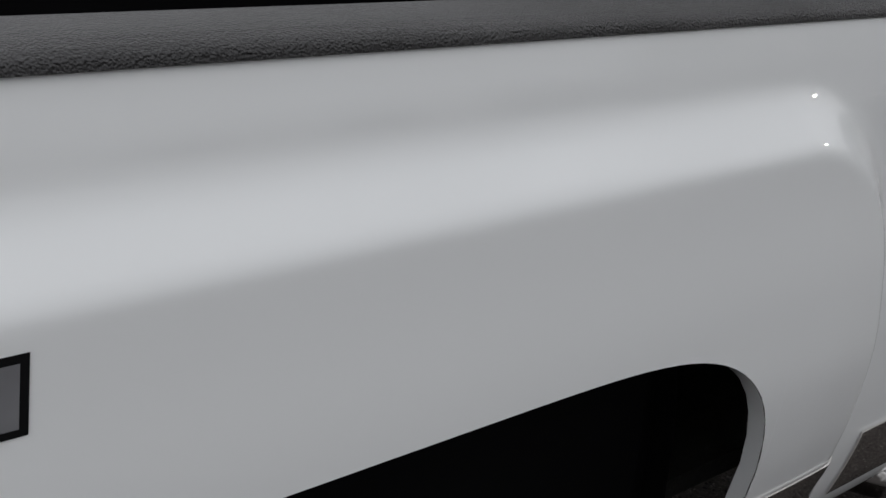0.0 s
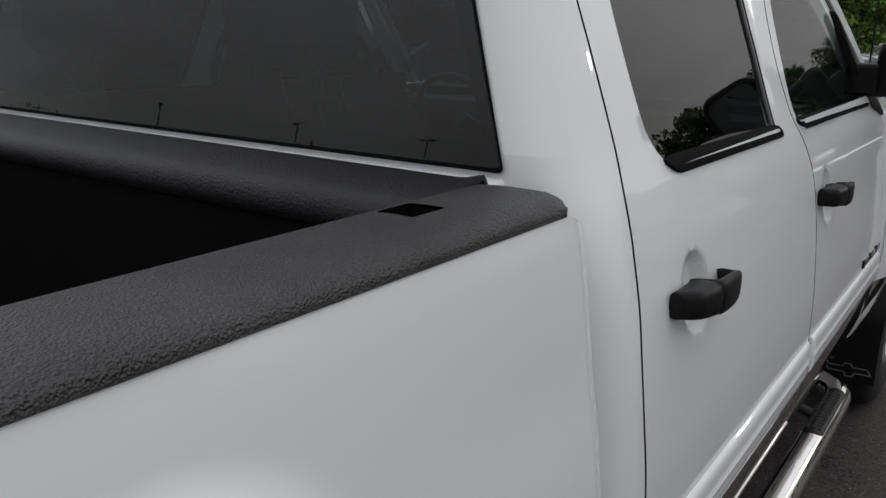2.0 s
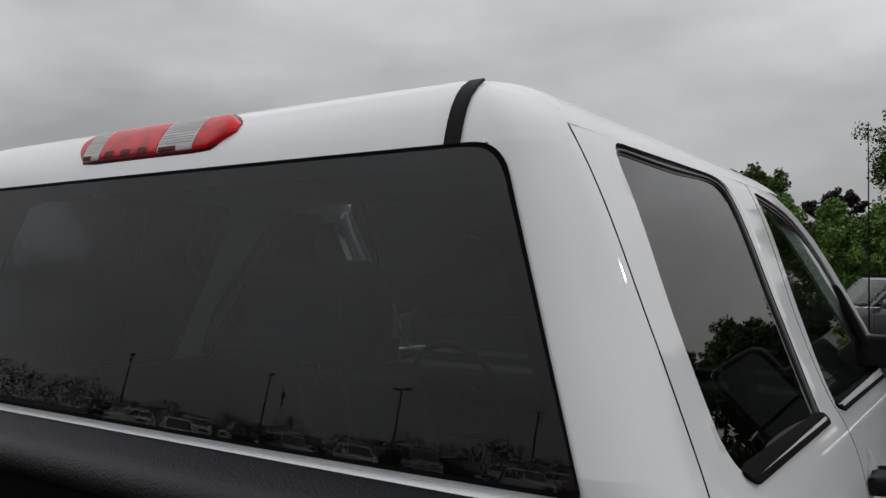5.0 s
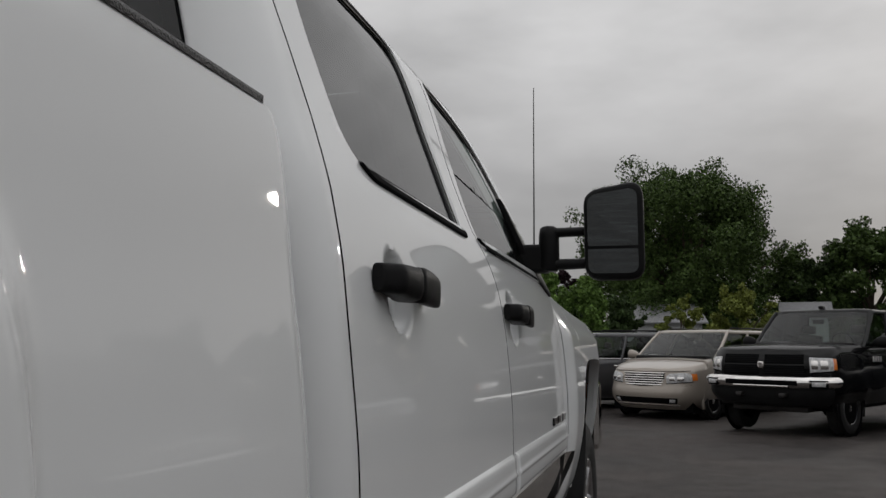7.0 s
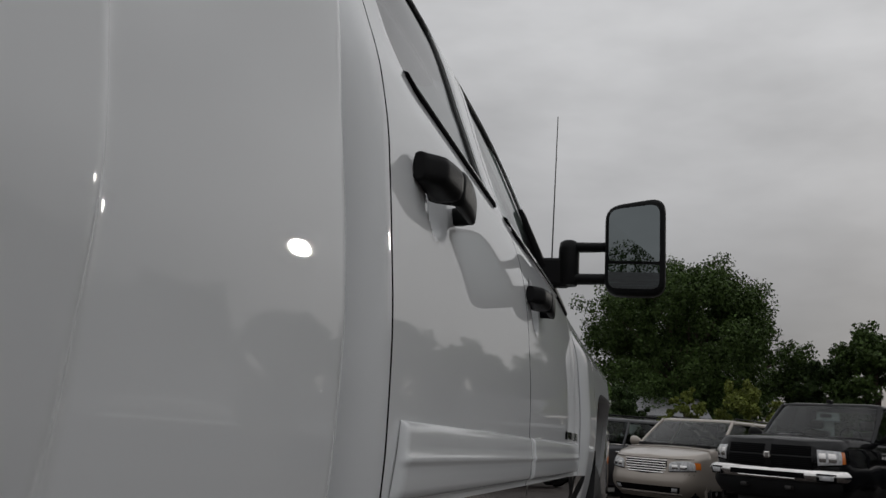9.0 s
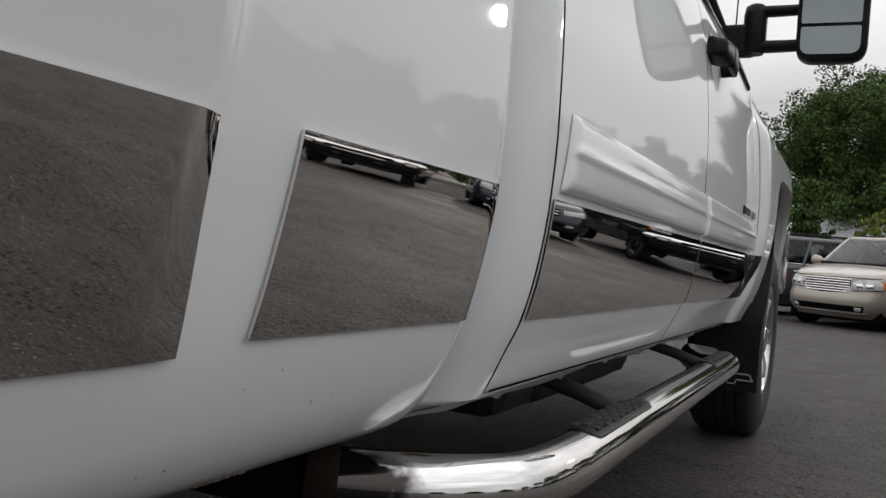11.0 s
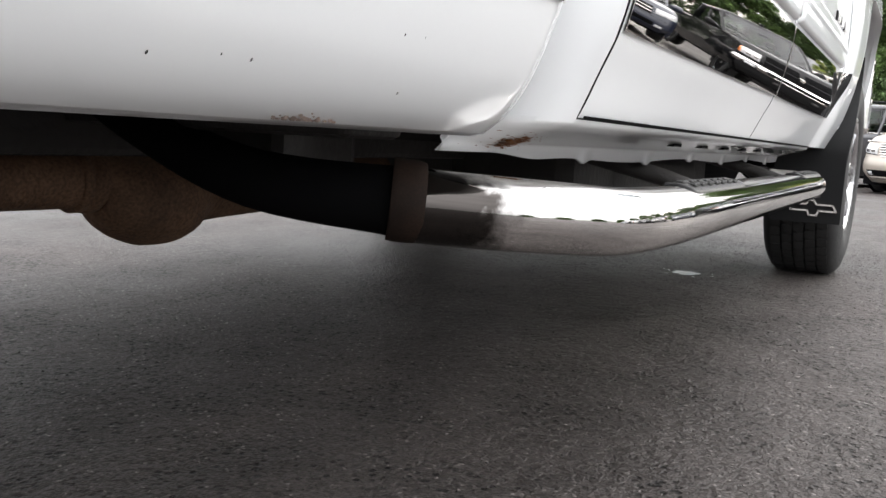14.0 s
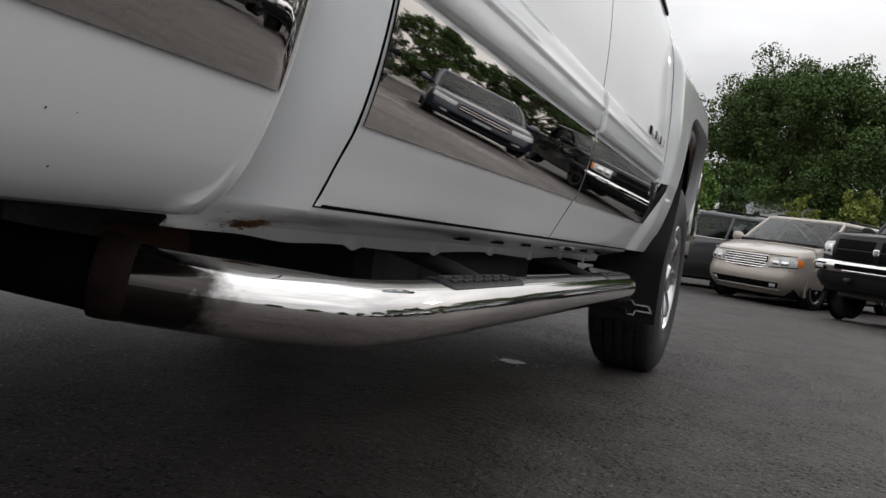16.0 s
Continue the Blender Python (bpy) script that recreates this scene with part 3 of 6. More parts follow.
def bulkhead_cap():
    """Cap over the bed front: a flat top that rolls over into a hanging lip."""
    sec = [(-.186, 1.345), (-.196, 1.346), (-.2015, 1.352), (-.203, 1.364), (-.2015, 1.376), (-.197, 1.387), (-.189, 1.3955), (-.178, 1.4015), (-.165, 1.4065),
           (-.145, 1.4125), (-.125, 1.4185), (-.114, 1.4205), (-.107, 1.418), (-.104, 1.410), (-.104, 1.38)]
    half = [-.150, -.153, -.158, -.166, -.176, -.19, -.22]
    xs = half + spread(-.26, 2 * CX + .26, 30) + [2 * CX - x for x in reversed(half)]
    P = []
    for x in xs:
        e = min(-.150 - x, x - 2 * CX - .150)
        up = .007 * ss(1 - e / .035)
        P.append([(x, y, z + (up if y < -.110 else 0)) for y, z in sec])
    ob = grid("bulkhead_cap", P, BEDCAP, truck, "black plastic cap over the bed front", (0, -1, 1), .006)
    ob.modifiers["crease"].split_angle = radians(80)
    return ob


bulkhead_cap()

# ---- cab ----
rear_plane = curve([(.50, -.040), (.56, -.056), (.70, -.062), (1.0, -.065), (1.445, -.064)])
LEVELS = [(.5285, -.052, -.0315, .111)] + [(z, rear_plane(z), cab_side(z), .11 - .006 * ss((z - 1.2) / .245)) for z in spread(.535, 1.445, 34)]
LEAN = .061                       # how far the rear window's top stands ahead of its foot
LEVELS += [(z, -.064 + LEAN * (z - 1.445) / .41, cab_side(z), .104 - .036 * (z - 1.445) / .41) for z in spread(1.47, 1.855, 14)]
LEVELS += [(1.872, .004, -.239, .066), (1.89, .010, -.249, .066), (1.910, .019, -.263, .066), (1.928, .031, -.280, .066), (1.943, .046, -.299, .07), (1.956, .065, -.322, .075), (1.966, .088, -.348, .08),
           (1.974, .12, -.385, .09), (1.983, .18, -.44, .12), (1.991, .26, -.52, .15), (1.997, .38, -.66, .2), (2.001, .55, -.80, .22), (2.003, .75, -.97, .07), (2.003, .9, CX + .002, .001)]
LEVELS = [(z, yr - ((.064 - LEAN) * (1 - ss(yr / .4)) if z > 1.86 else 0), xs, rx) for z, yr, xs, rx in LEVELS]


def ring(z, yr, xs, rx, y_end, n_rear=16, n_corner=14, n_side=10, inner=None):
    """Plan outline of the cab at one height: half the rear, the corner and the side up to y_end."""
    x0 = CX if inner is None else inner
    pts = []
    for x in spread(x0, xs - rx, n_rear):
        pts.append((x, yr + .012 * ((x - CX) / .9) ** 2, z))
    ry = max(.13, rx) if z < 1.9 else max(.12, rx)
    base = yr + .012 * ((xs - rx - CX) / .9) ** 2
    ry = min(ry, max(.05, y_end - base - .003))
    for k in range(1, n_corner + 1):
        a = math.pi / 2 * k / n_corner
        pts.append((xs - rx + rx * math.sin(a) ** .85, base + ry - ry * math.cos(a) ** .85, z))
    y1 = base + ry
    for k in range(1, n_side + 1):
        pts.append((xs, y1 + (max(y_end, y1 + .001) - y1) * k / n_side, z))
    return pts


rear_low = [ring(*l, shut_rear(l[0]) - .003) for l in LEVELS if l[0] <= 1.4451]
both("cab_rear_panel", rear_low, WHITE, truck, "white cab rear panel and corner", 0.0, (0, -1, 0))
rear_mid = [ring(*l, shut_rear(l[0]) - .003, n_rear=3, inner=l[2] - l[3] - .022) for l in LEVELS if 1.4449 <= l[0] <= 1.8551]
both("rear_pillar", rear_mid, WHITE, truck, "white rear roof pillar", .007, (0, -1, 0))


def roof_end(z):
    """How far forward the roof reaches at each level."""
    return 1.32 + .25 * ss((1.99 - z) / .09)


roof_levels = [l for l in LEVELS if l[0] >= 1.8549]
roof = []
for l in roof_levels:
    low = l[0] < 1.905
    roof.append(ring(*l, (shut_rear(l[0]) - .003) if low else roof_end(l[0]), n_side=16))
both("roof", roof, WHITE, truck, "white painted roof skin", .012, (0, 0, 1))
part("headliner", block((2 * CX + .36, .12, 1.93), (-.36, 1.35, 1.95)), FABRIC, truck, "grey cloth headliner")


def roof_ditch(sx):
    pts = []
    for l in roof_levels:
        x = -.374
        R_ = ring(*l, .5)
        near = min(R_, key=lambda p: abs(p[0] - x) + (5 if p[1] > .16 else 0))
        if l[2] < x - .002 or l[0] > 1.957:
            break
        pts.append((x, near[1], l[0]))
    pts = [(x if sx > 0 else 2 * CX - x, y, z) for x, y, z in pts]
    # tangent to the skin: a flat ribbon
    P = [[(x + s * .0125, y - .003 * (1 if z < 1.96 else 0), z + (.0015 if z > 1.93 else .0005)) for s in (-1, -.5, .5, 1)] for x, y, z in pts]
    return grid("roof_ditch_molding", P, TRIMBLACK, truck, "black roof ditch strip", (0, -1, .5), .004, offset=0)


roof_ditch(1)
roof_ditch(-1)


# rear window
def glass_loop(inset=0.0):
    pts = [(-.155 - inset, 1.420 + inset), (-.296 - inset, 1.857 - inset), (2 * CX + .296 + inset, 1.857 - inset), (2 * CX + .155 + inset, 1.420 + inset)]
    return round_poly(pts, [.012, .05, .05, .012], 8)


def rear_y(x, z, d=0.0):
    return -.064 + LEAN * (z - 1.445) / .41 + .012 * ((x - CX) / .9) ** 2 - d


outer, inner_l = glass_loop(), glass_loop(.006)
c2 = Vector((CX, 1.65))
angs = sorted(set([2 * math.pi * k / 200 for k in range(200)] + [math.atan2(p.y - c2.y, p.x - c2.x) % (2 * math.pi) for p in outer + inner_l]))
o_pts, i_pts = by_angle(outer, c2, angs), by_angle(inner_l, c2, angs)
frit = [[(p.x, rear_y(p.x, p.y, .0035), p.y) for p in o_pts], [(p.x, rear_y(p.x, p.y, .0035), p.y) for p in i_pts]]
rear_window = grid("rear_window", [list(c) for c in zip(*frit)], SEAL, truck, "dark tinted fixed rear window", (0, -1, 0), close_u=True)
border = [[(q.x, rear_y(q.x, q.y, .0018), q.y) for q in pair] for pair in zip(by_angle(glass_loop(.002), c2, angs), by_angle(glass_loop(.034), c2, angs))]
grid("black_border", border, INNER, rear_window, "black printed glass border", (0, -1, 0), close_u=True)
edge = by_angle(glass_loop(.003), c2, angs)
rows = []
for p in edge:
    ray = [c2 + (p - c2) * f for f in (1, .97, .9, .8, .65, .5, .3, .1, .002)]
    rows.append([(q.x, rear_y(q.x, q.y, .0028), q.y) for q in ray])
pane = grid("pane", rows, GLASS_REAR, rear_window, "dark tinted glass", (0, -1, 0), close_u=True)
pane.visible_shadow = False


# ledge under the rear window
sec = [(-.060, 1.384), (-.076, 1.3855), (-.0795, 1.389), (-.0795, 1.4035), (-.077, 1.4065), (-.072, 1.4085), (-.060, 1.4125)]
ends = [-.158, -.162, -.168]
P = [[(x, y + .012 * ((x - CX) / .9) ** 2 + (.014 if k in (0, len(ends) * 2 + 19) else 0), z) for y, z in sec]
     for k, x in enumerate(ends + spread(-.18, 2 * CX + .18, 20) + [2 * CX - x for x in reversed(ends)])]
grid("window_ledge", P, WHITE, truck, "white ledge under the rear window", (0, -1, .3), .003)


# ---- doors ----
def door_skin(name, yl, yr, dents, label):
    cols = []
    for u in spread(0, 1, 116):
        col = []
        for z in spread(.535, 1.40, 100):
            y = yl(z) + (yr(z) - yl(z)) * u
            x = cab_side(z)
            for cy, cz, ry, rz, dep in dents:
                q = 1 - math.hypot((y - cy) / ry, (z - cz) / rz)
                x -= dep * ss(q * 4.2)
            if z < .56:
                x -= .0012 * ((.56 - z) / .025) ** 2
            x += flare(y, z)
            col.append((x, y, z))
        cols.append(col)
    return cols


def flare(y, z):
    """The front wheel flare starts on the front door."""
    return .040 * ss((y - 2.02) / .12) * ss((1.30 - z) / .12) * (1 - .5 * ss((.95 - z) / .35))


DENTS_R = [(.238, 1.211, .058, .066, .024)]
DENTS_F = [(1.178, 1.209, .058, .066, .024)]
rear_skin = door_skin("rear_door", lambda z: shut_rear(z) + .003, lambda z: shut_mid(z) - .003, DENTS_R, "")
front_skin = door_skin("front_door", lambda z: shut_mid(z) + .003, lambda z: DOOR_FRONT + .03 * ss((.75 - z) / .2), DENTS_F, "")


def door_frame(outer_pts, win_pts, win_radii, c):
    win = round_poly(win_pts, win_radii, 8)
    out = [Vector(p) for p in outer_pts]
    a = sorted(set([2 * math.pi * k / 160 for k in range(160)] + [math.atan2(p.y - c.y, p.x - c.x) % (2 * math.pi) for p in out]))
    o, w = by_angle(out, c, a), by_angle(win, c, a)
    frame_rows = []
    for p, q in zip(o, w):
        frame_rows.append([(cab_side((p + (q - p) * s).y) - (.010 if s > .995 else 0) + flare((p + (q - p) * s).x, (p + (q - p) * s).y), (p + (q - p) * s).x, (p + (q - p) * s).y)
                           for s in (0, .25, .5, .75, .94, 1)])
    seal_rows, lip_rows = [], []
    low, top = min(q.y for q in w), max(q.y for q in w)
    left = min(q.x for q in w)
    for q in w:
        # the rear edge is flush: there the seal narrows to a line
        k = .18 + .82 * max(ss((q.y - top + .05) / .04), ss((q.x - left - .13) / .10))
        v = (c - q).normalized()
        a1, a2, a3 = q + v * .006 * k, q + v * .0145 * k, q + v * .022 * k
        seal_rows.append([(cab_side(q.y) - .004, q.x, q.y), (cab_side(a1.y) - .009, a1.x, a1.y), (cab_side(a3.y) - .0115, a3.x, a3.y)])
        lip_rows.append([(cab_side(a1.y) - .0085, a1.x, a1.y), (cab_side(a1.y) - .0055, a1.x + v.x * .001, a1.y + v.y * .001), (cab_side(a2.y) - .0065, a2.x, a2.y), (cab_side(a2.y) - .0105, a2.x, a2.y)])
    glass_rows = []
    for q in w:
        inn = q + (c - q).normalized() * .003
        glass_rows.append([(cab_side((c + (inn - c) * s).y) - .012, (c + (inn - c) * s).x, (c + (inn - c) * s).y) for s in (1, .8, .6, .4, .2, .002)])
    return frame_rows, seal_rows, glass_rows, lip_rows


zz = spread(1.40, 1.915, 22)
rear_outer = [(shut_rear(z) + .003, z) for z in zz] + [(y, 1.915 + .004 * ss((y - .2) / .9)) for y in spread(.17, 1.12, 16)] + [(shut_mid(z) - .003, z) for z in reversed(zz)]
rear_win = [(.198, 1.398), (.188, 1.55), (.25, 1.885), (.86, 1.893), (.925, 1.868), (.885, 1.60), (.850, 1.390)]
RF = door_frame(rear_outer, rear_win, [.10, .3, .05, .10, .05, .3, .012], Vector((.55, 1.64)))
front_outer = [(shut_mid(z) + .003, z) for z in zz] + [(1.25, 1.923), (1.38, 1.918), (1.5, 1.896), (1.62, 1.855), (1.74, 1.79), (1.86, 1.70), (1.96, 1.60), (2.04, 1.48), (2.065, 1.40)]
front_win = [(1.022, 1.385), (1.012, 1.47), (1.19, 1.888), (1.38, 1.872), (1.55, 1.838), (1.76, 1.70), (1.92, 1.52), (1.95, 1.37)]
FF = door_frame(front_outer, front_win, [.012, .2, .03, .2, .2, .2, .1, .03], Vector((1.42, 1.56)))


def build_door(name, skin, frames, glass, label, sx):
    P = skin if sx > 0 else flip(skin)
    d = grid(name, P, WHITE, truck, label, (sx, 0, 0), .007, dark_rim=True)
    f, s, g, e = [x if sx > 0 else flip(x) for x in frames]
    grid("window_frame", f, WHITE, d, "", (sx, 0, 0), .007, close_u=True, dark_rim=True)
    grid("window_seal", s, TRIMBLACK, d, "black rubber window seal", (sx, 0, 0), .004, close_u=True)
    grid("window_channel", e, CHANNEL, d, "grey window channel lip", (sx, 0, 0), close_u=True)
    p = grid("pane", g, glass, d, "tinted side glass", (sx, 0, 0), close_u=True)
    p.visible_shadow = False
    return d


rear_door = build_door("rear_door", rear_skin, RF, GLASS_DARK, "white closed rear door", 1)
front_door = build_door("front_door", front_skin, FF, GLASS_LITE, "white closed front door", 1)
build_door("rear_door", rear_skin, RF, GLASS_DARK, "white closed rear door", -1)
build_door("front_door", front_skin, FF, GLASS_LITE, "white closed front door", -1)


def belt_strip(parent, y0, y1, sx=1):
    sec = [(-.004, -.012), (.003, -.0115), (.007, -.008), (.008, .001), (.006, .007), (.002, .0115), (-.009, .014)]
    P = []
    for y in [y0 + d for d in (0, .004, .010, .020, .034, .05)] + spread(y0 + .07, y1 - .01, 14) + [y1]:
        e = y - y0
        zc = 1.402 - .012 * (y - .2)
        lift = .010 * max(0.0, 1 - e / .04) ** 2
        k = .30 + .70 * ss(e / .05)
        P.append([((cab_side(zc + dz * k + lift) + dx) if sx > 0 else 2 * CX - cab_side(zc + dz * k + lift) - dx, y, zc + dz * k + lift) for dx, dz in sec])
    return grid("belt_molding", P, SEAL, parent, "black window sill molding", (sx, 0, .3), .004)


belt_strip(rear_door, .218, .856)
belt_strip(front_door, 1.012, 1.86)


def side_molding(parent, y0, y1):
    sec = [(0.0, .783), (.007, .7845), (.011, .789), (.0125, .797), (.0125, .812), (.0120, .822), (.0122, .826), (.0145, .829), (.0150, .833), (.0140, .8365), (.0120, .839), (.0115, .850), (.0105, .862), (.0095, .870), (.006, .876), (0.0, .879)]
    P = []
    ys = [y0, y0 + .0012, y0 + .005, y0 + .02] + spread(y0 + .05, y1 - .03, 20) + [y1 - .005, y1 - .0012, y1]
    for y in ys:
        e = min(y - y0, y1 - y)
        k = min(1.0, .05 + e / .0015 * .85) if e < .0014 else min(1.0, .9 + e / .05)
        P.append([(cab_side(z) + dx * k + flare(y, z) + .0008, y + (.17 * (z - .83) * ss(1 - (y - y0) / .06) if y0 < .5 else 0), z) for dx, z in sec])
    return grid("side_molding", P, WHITE, parent, "white body-side molding", (1, 0, 0), .004)


side_molding(rear_door, .068, 1.036)
side_molding(front_door, 1.066, 2.035)


def handle(parent, y0):
    """Black pull handle in two pieces over a dished cup."""
    for a, b, name in ((0.0, .080, "handle_base"), (.082, .228, "pull_handle")):
        P = []
        for k, t in enumerate(spread(0, 1, 13)):
            d = a + (b - a) * t
            y = y0 + d
            hz = .020 + .007 * math.sin(math.pi * min(1, max(0, d / .228)))
            if name == "pull_handle":
                hz *= 1 - .35 * ss((t - .7) / .3)
            outx = .054 + .014 * math.sin(math.pi * d / .228)
            if name == "handle_base":
                outx -= .022 * (1 - ss(t / .3))
                inx = .014
            else:
                outx -= .014 * ss((t - .75) / .25)
                inx = .047 if .06 < t < .86 else .010
            zc = 1.224 - .012 * d / .228
            row = []
            for j in range(16):
                an = 2 * math.pi * j / 16
                cx, cz = math.cos(an), math.sin(an)
                r = (abs(cx) ** 4 + abs(cz) ** 4) ** -.25
                row.append((inx + (outx - inx) / 2 * (1 + cx * r) + .002, y, zc + hz * cz * r))
            if k in (0, 12):
                m = sum((Vector(p) for p in row), Vector()) / 16
                cap = [tuple(m + (Vector(p) - m) * .02) for p in row]
                rim = [tuple(m + (Vector(p) - m) * .88) for p in row]
                P += [cap, rim, row] if k == 0 else [row, rim, cap]
            else:
                P.append(row)
        g = grid(name, [r + [r[0]] for r in P], PLASTIC, parent, "black plastic door handle")
        bm = bmesh.new(); bm.from_mesh(g.data)
        bmesh.ops.remove_doubles(bm, verts=bm.verts, dist=.0002)
        bmesh.ops.recalc_face_normals(bm, faces=bm.faces)
        bm.to_mesh(g.data); bm.free()


handle(rear_door, .122)
handle(front_door, 1.062)


def plate(name, outline_l, outline_r, z0, z1, xfun, parent, label, n=40, lift=.004):
    P = []
    for u in spread(0, 1, n):
        P.append([(xfun(outline_l(z) + (outline_r(z) - outline_l(z)) * u, z) + lift, outline_l(z) + (outline_r(z) - outline_l(z)) * u, z) for z in spread(z0, z1, 16)])
    return grid(name, P, STEEL, parent, label, (1, 0, 0), .0025)


line = lambda a, b, za, zb: (lambda z: a + (b - a) * (z - za) / (zb - za))
plate("steel_trim_panel", lambda z: -.735, line(-.506, -.525, .626, .765), .626, .765, bed_x, truck, "polished stainless trim panel on the bed side", 20)
plate("steel_trim_panel", line(-.445, -.438, .633, .772), line(-.102, -.092, .633, .772), .633, .772, bed_x, truck, "polished stainless trim panel on the bed side")
cx2 = lambda y, z: cab_side(z) + flare(y, z)
plate("steel_trim_panel", line(.044, .039, .628, .772), lambda z: shut_mid(z) - .006, .628, .772, cx2, rear_door, "polished stainless trim panel on the door", 60)
plate("steel_trim_panel", lambda z: shut_mid(z) + .006, line(1.965, 2.09, .628, .772), .628, .772, cx2, front_door, "polished stainless trim panel on the door", 60)
# Black wedge that ends the front steel trim panel.
end = []
for u in spread(0, 1, 8):
    end.append([(cx2(line(1.967, 2.092, .628, .772)(z) + .06 * u, z) + .003, line(1.967, 2.092, .628, .772)(z) + .06 * u * (1.3 - (z - .628) / .144), z) for z in spread(.628, .772, 8)])
grid("trim_end_wedge", end, PLASTIC, front_door, "black wedge ahead of the steel trim", (1, 0, 0), .003)

# badge: unreadable raised letters
for k in range(9):
    y = 1.74 + k * .035
    part("badge_letter", block((cx2(y, .9) + .000, y, .888 + (k % 2) * .002), (cx2(y, .9) + .006, y + .022, .914), .002, 1), CHROME if k % 3 else PLASTIC, front_door)

# rocker under the doors, with its pinch flange
def corner_in(y):
    """How far the cab corner has rounded inwards at y."""
    t = min(1.0, max(0.0, (.036 - y) / .09))
    return -.11 * (1 - math.sqrt(max(0.0, 1 - t * t)))


SILL = [(-.030, .533, 1.0), (-.034, .5275, 1.0), (-.046, .522, .95), (-.070, .5155, .85), (-.098, .506, .6), (-.120, .499, .3), (-.124, .483, .3), (-.130, .483, .3), (-.138, .51, .0)]


def sill(y, s):
    """A point on the sill: y along it, s counts through its section."""
    c = corner_in(y)
    i = min(len(SILL) - 2, int(s))
    f = s - i
    a, b = [(x + c * k, z) for x, z, k in SILL[i:i + 2]]
    tab = .007 * max(0.0, 1 - abs(((y + .05) % .31) - .06) / .024) * ss((y - .1) / .1)
    drop = (.0035 * math.sin(y * 9) * ss((y - .1) / .2) - tab + .008 * ss((.16 - y) / .14)) * max(0.0, min(1.0, s - 5)) * max(0.0, min(1.0, 8 - s))
    return (a[0] + (b[0] - a[0]) * f, y, a[1] + (b[1] - a[1]) * f + drop)


P = [[sill(y, s_) for s_ in (0, .5, 1, 1.5, 2, 2.5, 3, 3.5, 4, 4.5, 5, 6, 7, 8)] for y in spread(-.052, .08, 24)[:-1] + spread(.08, 2.06, 200)]
grid("rocker_panel", P, WHITE, truck, "white sill under the doors", (1, 0, -1))
G_ = [[(cab_side(z) + .0012, y, z) for z in (.5335, .5375)] for y in spread(.052, 2.045, 40)]
grid("door_bottom_gap", G_, INNER, truck, "", (1, 0, 0))
for k in range(7):
    y = .60 + k * .20
    q = sill(y, 3.2)
    part("drain_slot", block((q[0] - .006, y, q[2] - .0035), (q[0] + .006, y + .05, q[2] + .0025)), INNER, truck)
# stain of rust at the sill's rear corner
random.seed(4)
bm = bmesh.new()
for k in range(260):
    far = random.random() < .45
    yy, s0 = .030 + random.gauss(0, .024 if far else .011), 4.2 + random.gauss(0, .60 if far else .35)
    rad = random.uniform(.0007, .0020) if far else random.uniform(.0012, .0048)
    vs = []
    for t in spread(0, 5.2, 6):
        q = sill(yy + rad * 1.3 * math.sin(t), s0 + .6 * rad / .026 * math.cos(t))
        vs.append(bm.verts.new((q[0], q[1], q[2] - .0008 - .000004 * k)))
    bm.faces.new(vs)
tagged(part("rust_patch", bm, RUST, truck, "orange rust spots on the sill corner"), kind="stuff")

# inner dark body behind the gaps
for sx in (1, -1):
    a, b = sorted((CX + sx * .90, CX + sx * .985))
    part("door_lining", block((a, .10, .62), (b, 2.0, 1.388), .01), FABRIC, truck, "grey inner door lining")
part("cab_floor", block((2 * CX + .10, 0.0, .50), (-.15, 2.2, .60)), DARKSTEEL, truck, "dark cab underside")

# Black backing strips darken the shut lines: seal and gap shade together.
for shut, nm in ((shut_rear, "rear_door_seal"), (shut_mid, "front_door_seal")):
    S = [[(cab_side(z) - .009, shut(z) + d, z) for d in (-.016, 0, .016)] for z in spread(.60 if shut is shut_rear else .54, 1.94, 60)]
    both(nm, S, INNER, truck, "black strip behind the door gap, seal and shade in one", .002)

# corner of a decal on the flare: dark outline round a grey field
for nm, y0, y1, z0, z1, lift, m in (("decal_outline", -1.545, -1.84, 1.187, 1.244, .0012, TRIMBLACK), ("decal_field", -1.551, -1.83, 1.193, 1.238, .0020, PAINTGREY)):
    D = [[(bed_x(y - .2 * (1.244 - z), z) + lift, y - .2 * (1.244 - z), z) for z in spread(z0, z1, 6)] for y in spread(y0, y1, 10)]
    grid(nm, D, m, truck, "grey decal with a black outline", (1, 0, 0))

# dirt and rust along the lower bed side
random.seed(21)
bm = bmesh.new()
for k in range(9):
    y, z = random.gauss(-.47, .10), .535 + abs(random.gauss(0, .055))
    r = random.choice((.0004, .0005, .0006, .0009))
    n = Vector((1, 0, -.4)).normalized()
    bm.faces.new([bm.verts.new((bed_x(y + r * math.cos(t), z + r * 1.3 * math.sin(t)) + .0008, y + r * math.cos(t), z + r * 1.3 * math.sin(t))) for t in spread(0, 5.2, 6)])
tagged(part("dirt_speck", bm, INNER, truck, "small dark chips in the paint"), kind="stuff")


random.seed(8)
bm = bmesh.new()
for k in range(50):
    y = -.385 + random.gauss(0, .015)
    z = .5118 + abs(random.gauss(0, .0022)) * max(.15, 1 - abs(y + .385) / .05)
    r = random.uniform(.0006, .0022)
    bm.faces.new([bm.verts.new((bed_x(y, z) + .0007 + .000003 * k, y + r * 1.8 * math.cos(t), max(.5112, z + r * .8 * math.sin(t)))) for t in spread(0, 5.2, 6)])
tagged(part("lip_rust", bm, LIPRUST, truck, "brown rust along the bed side's lower lip"), kind="stuff")


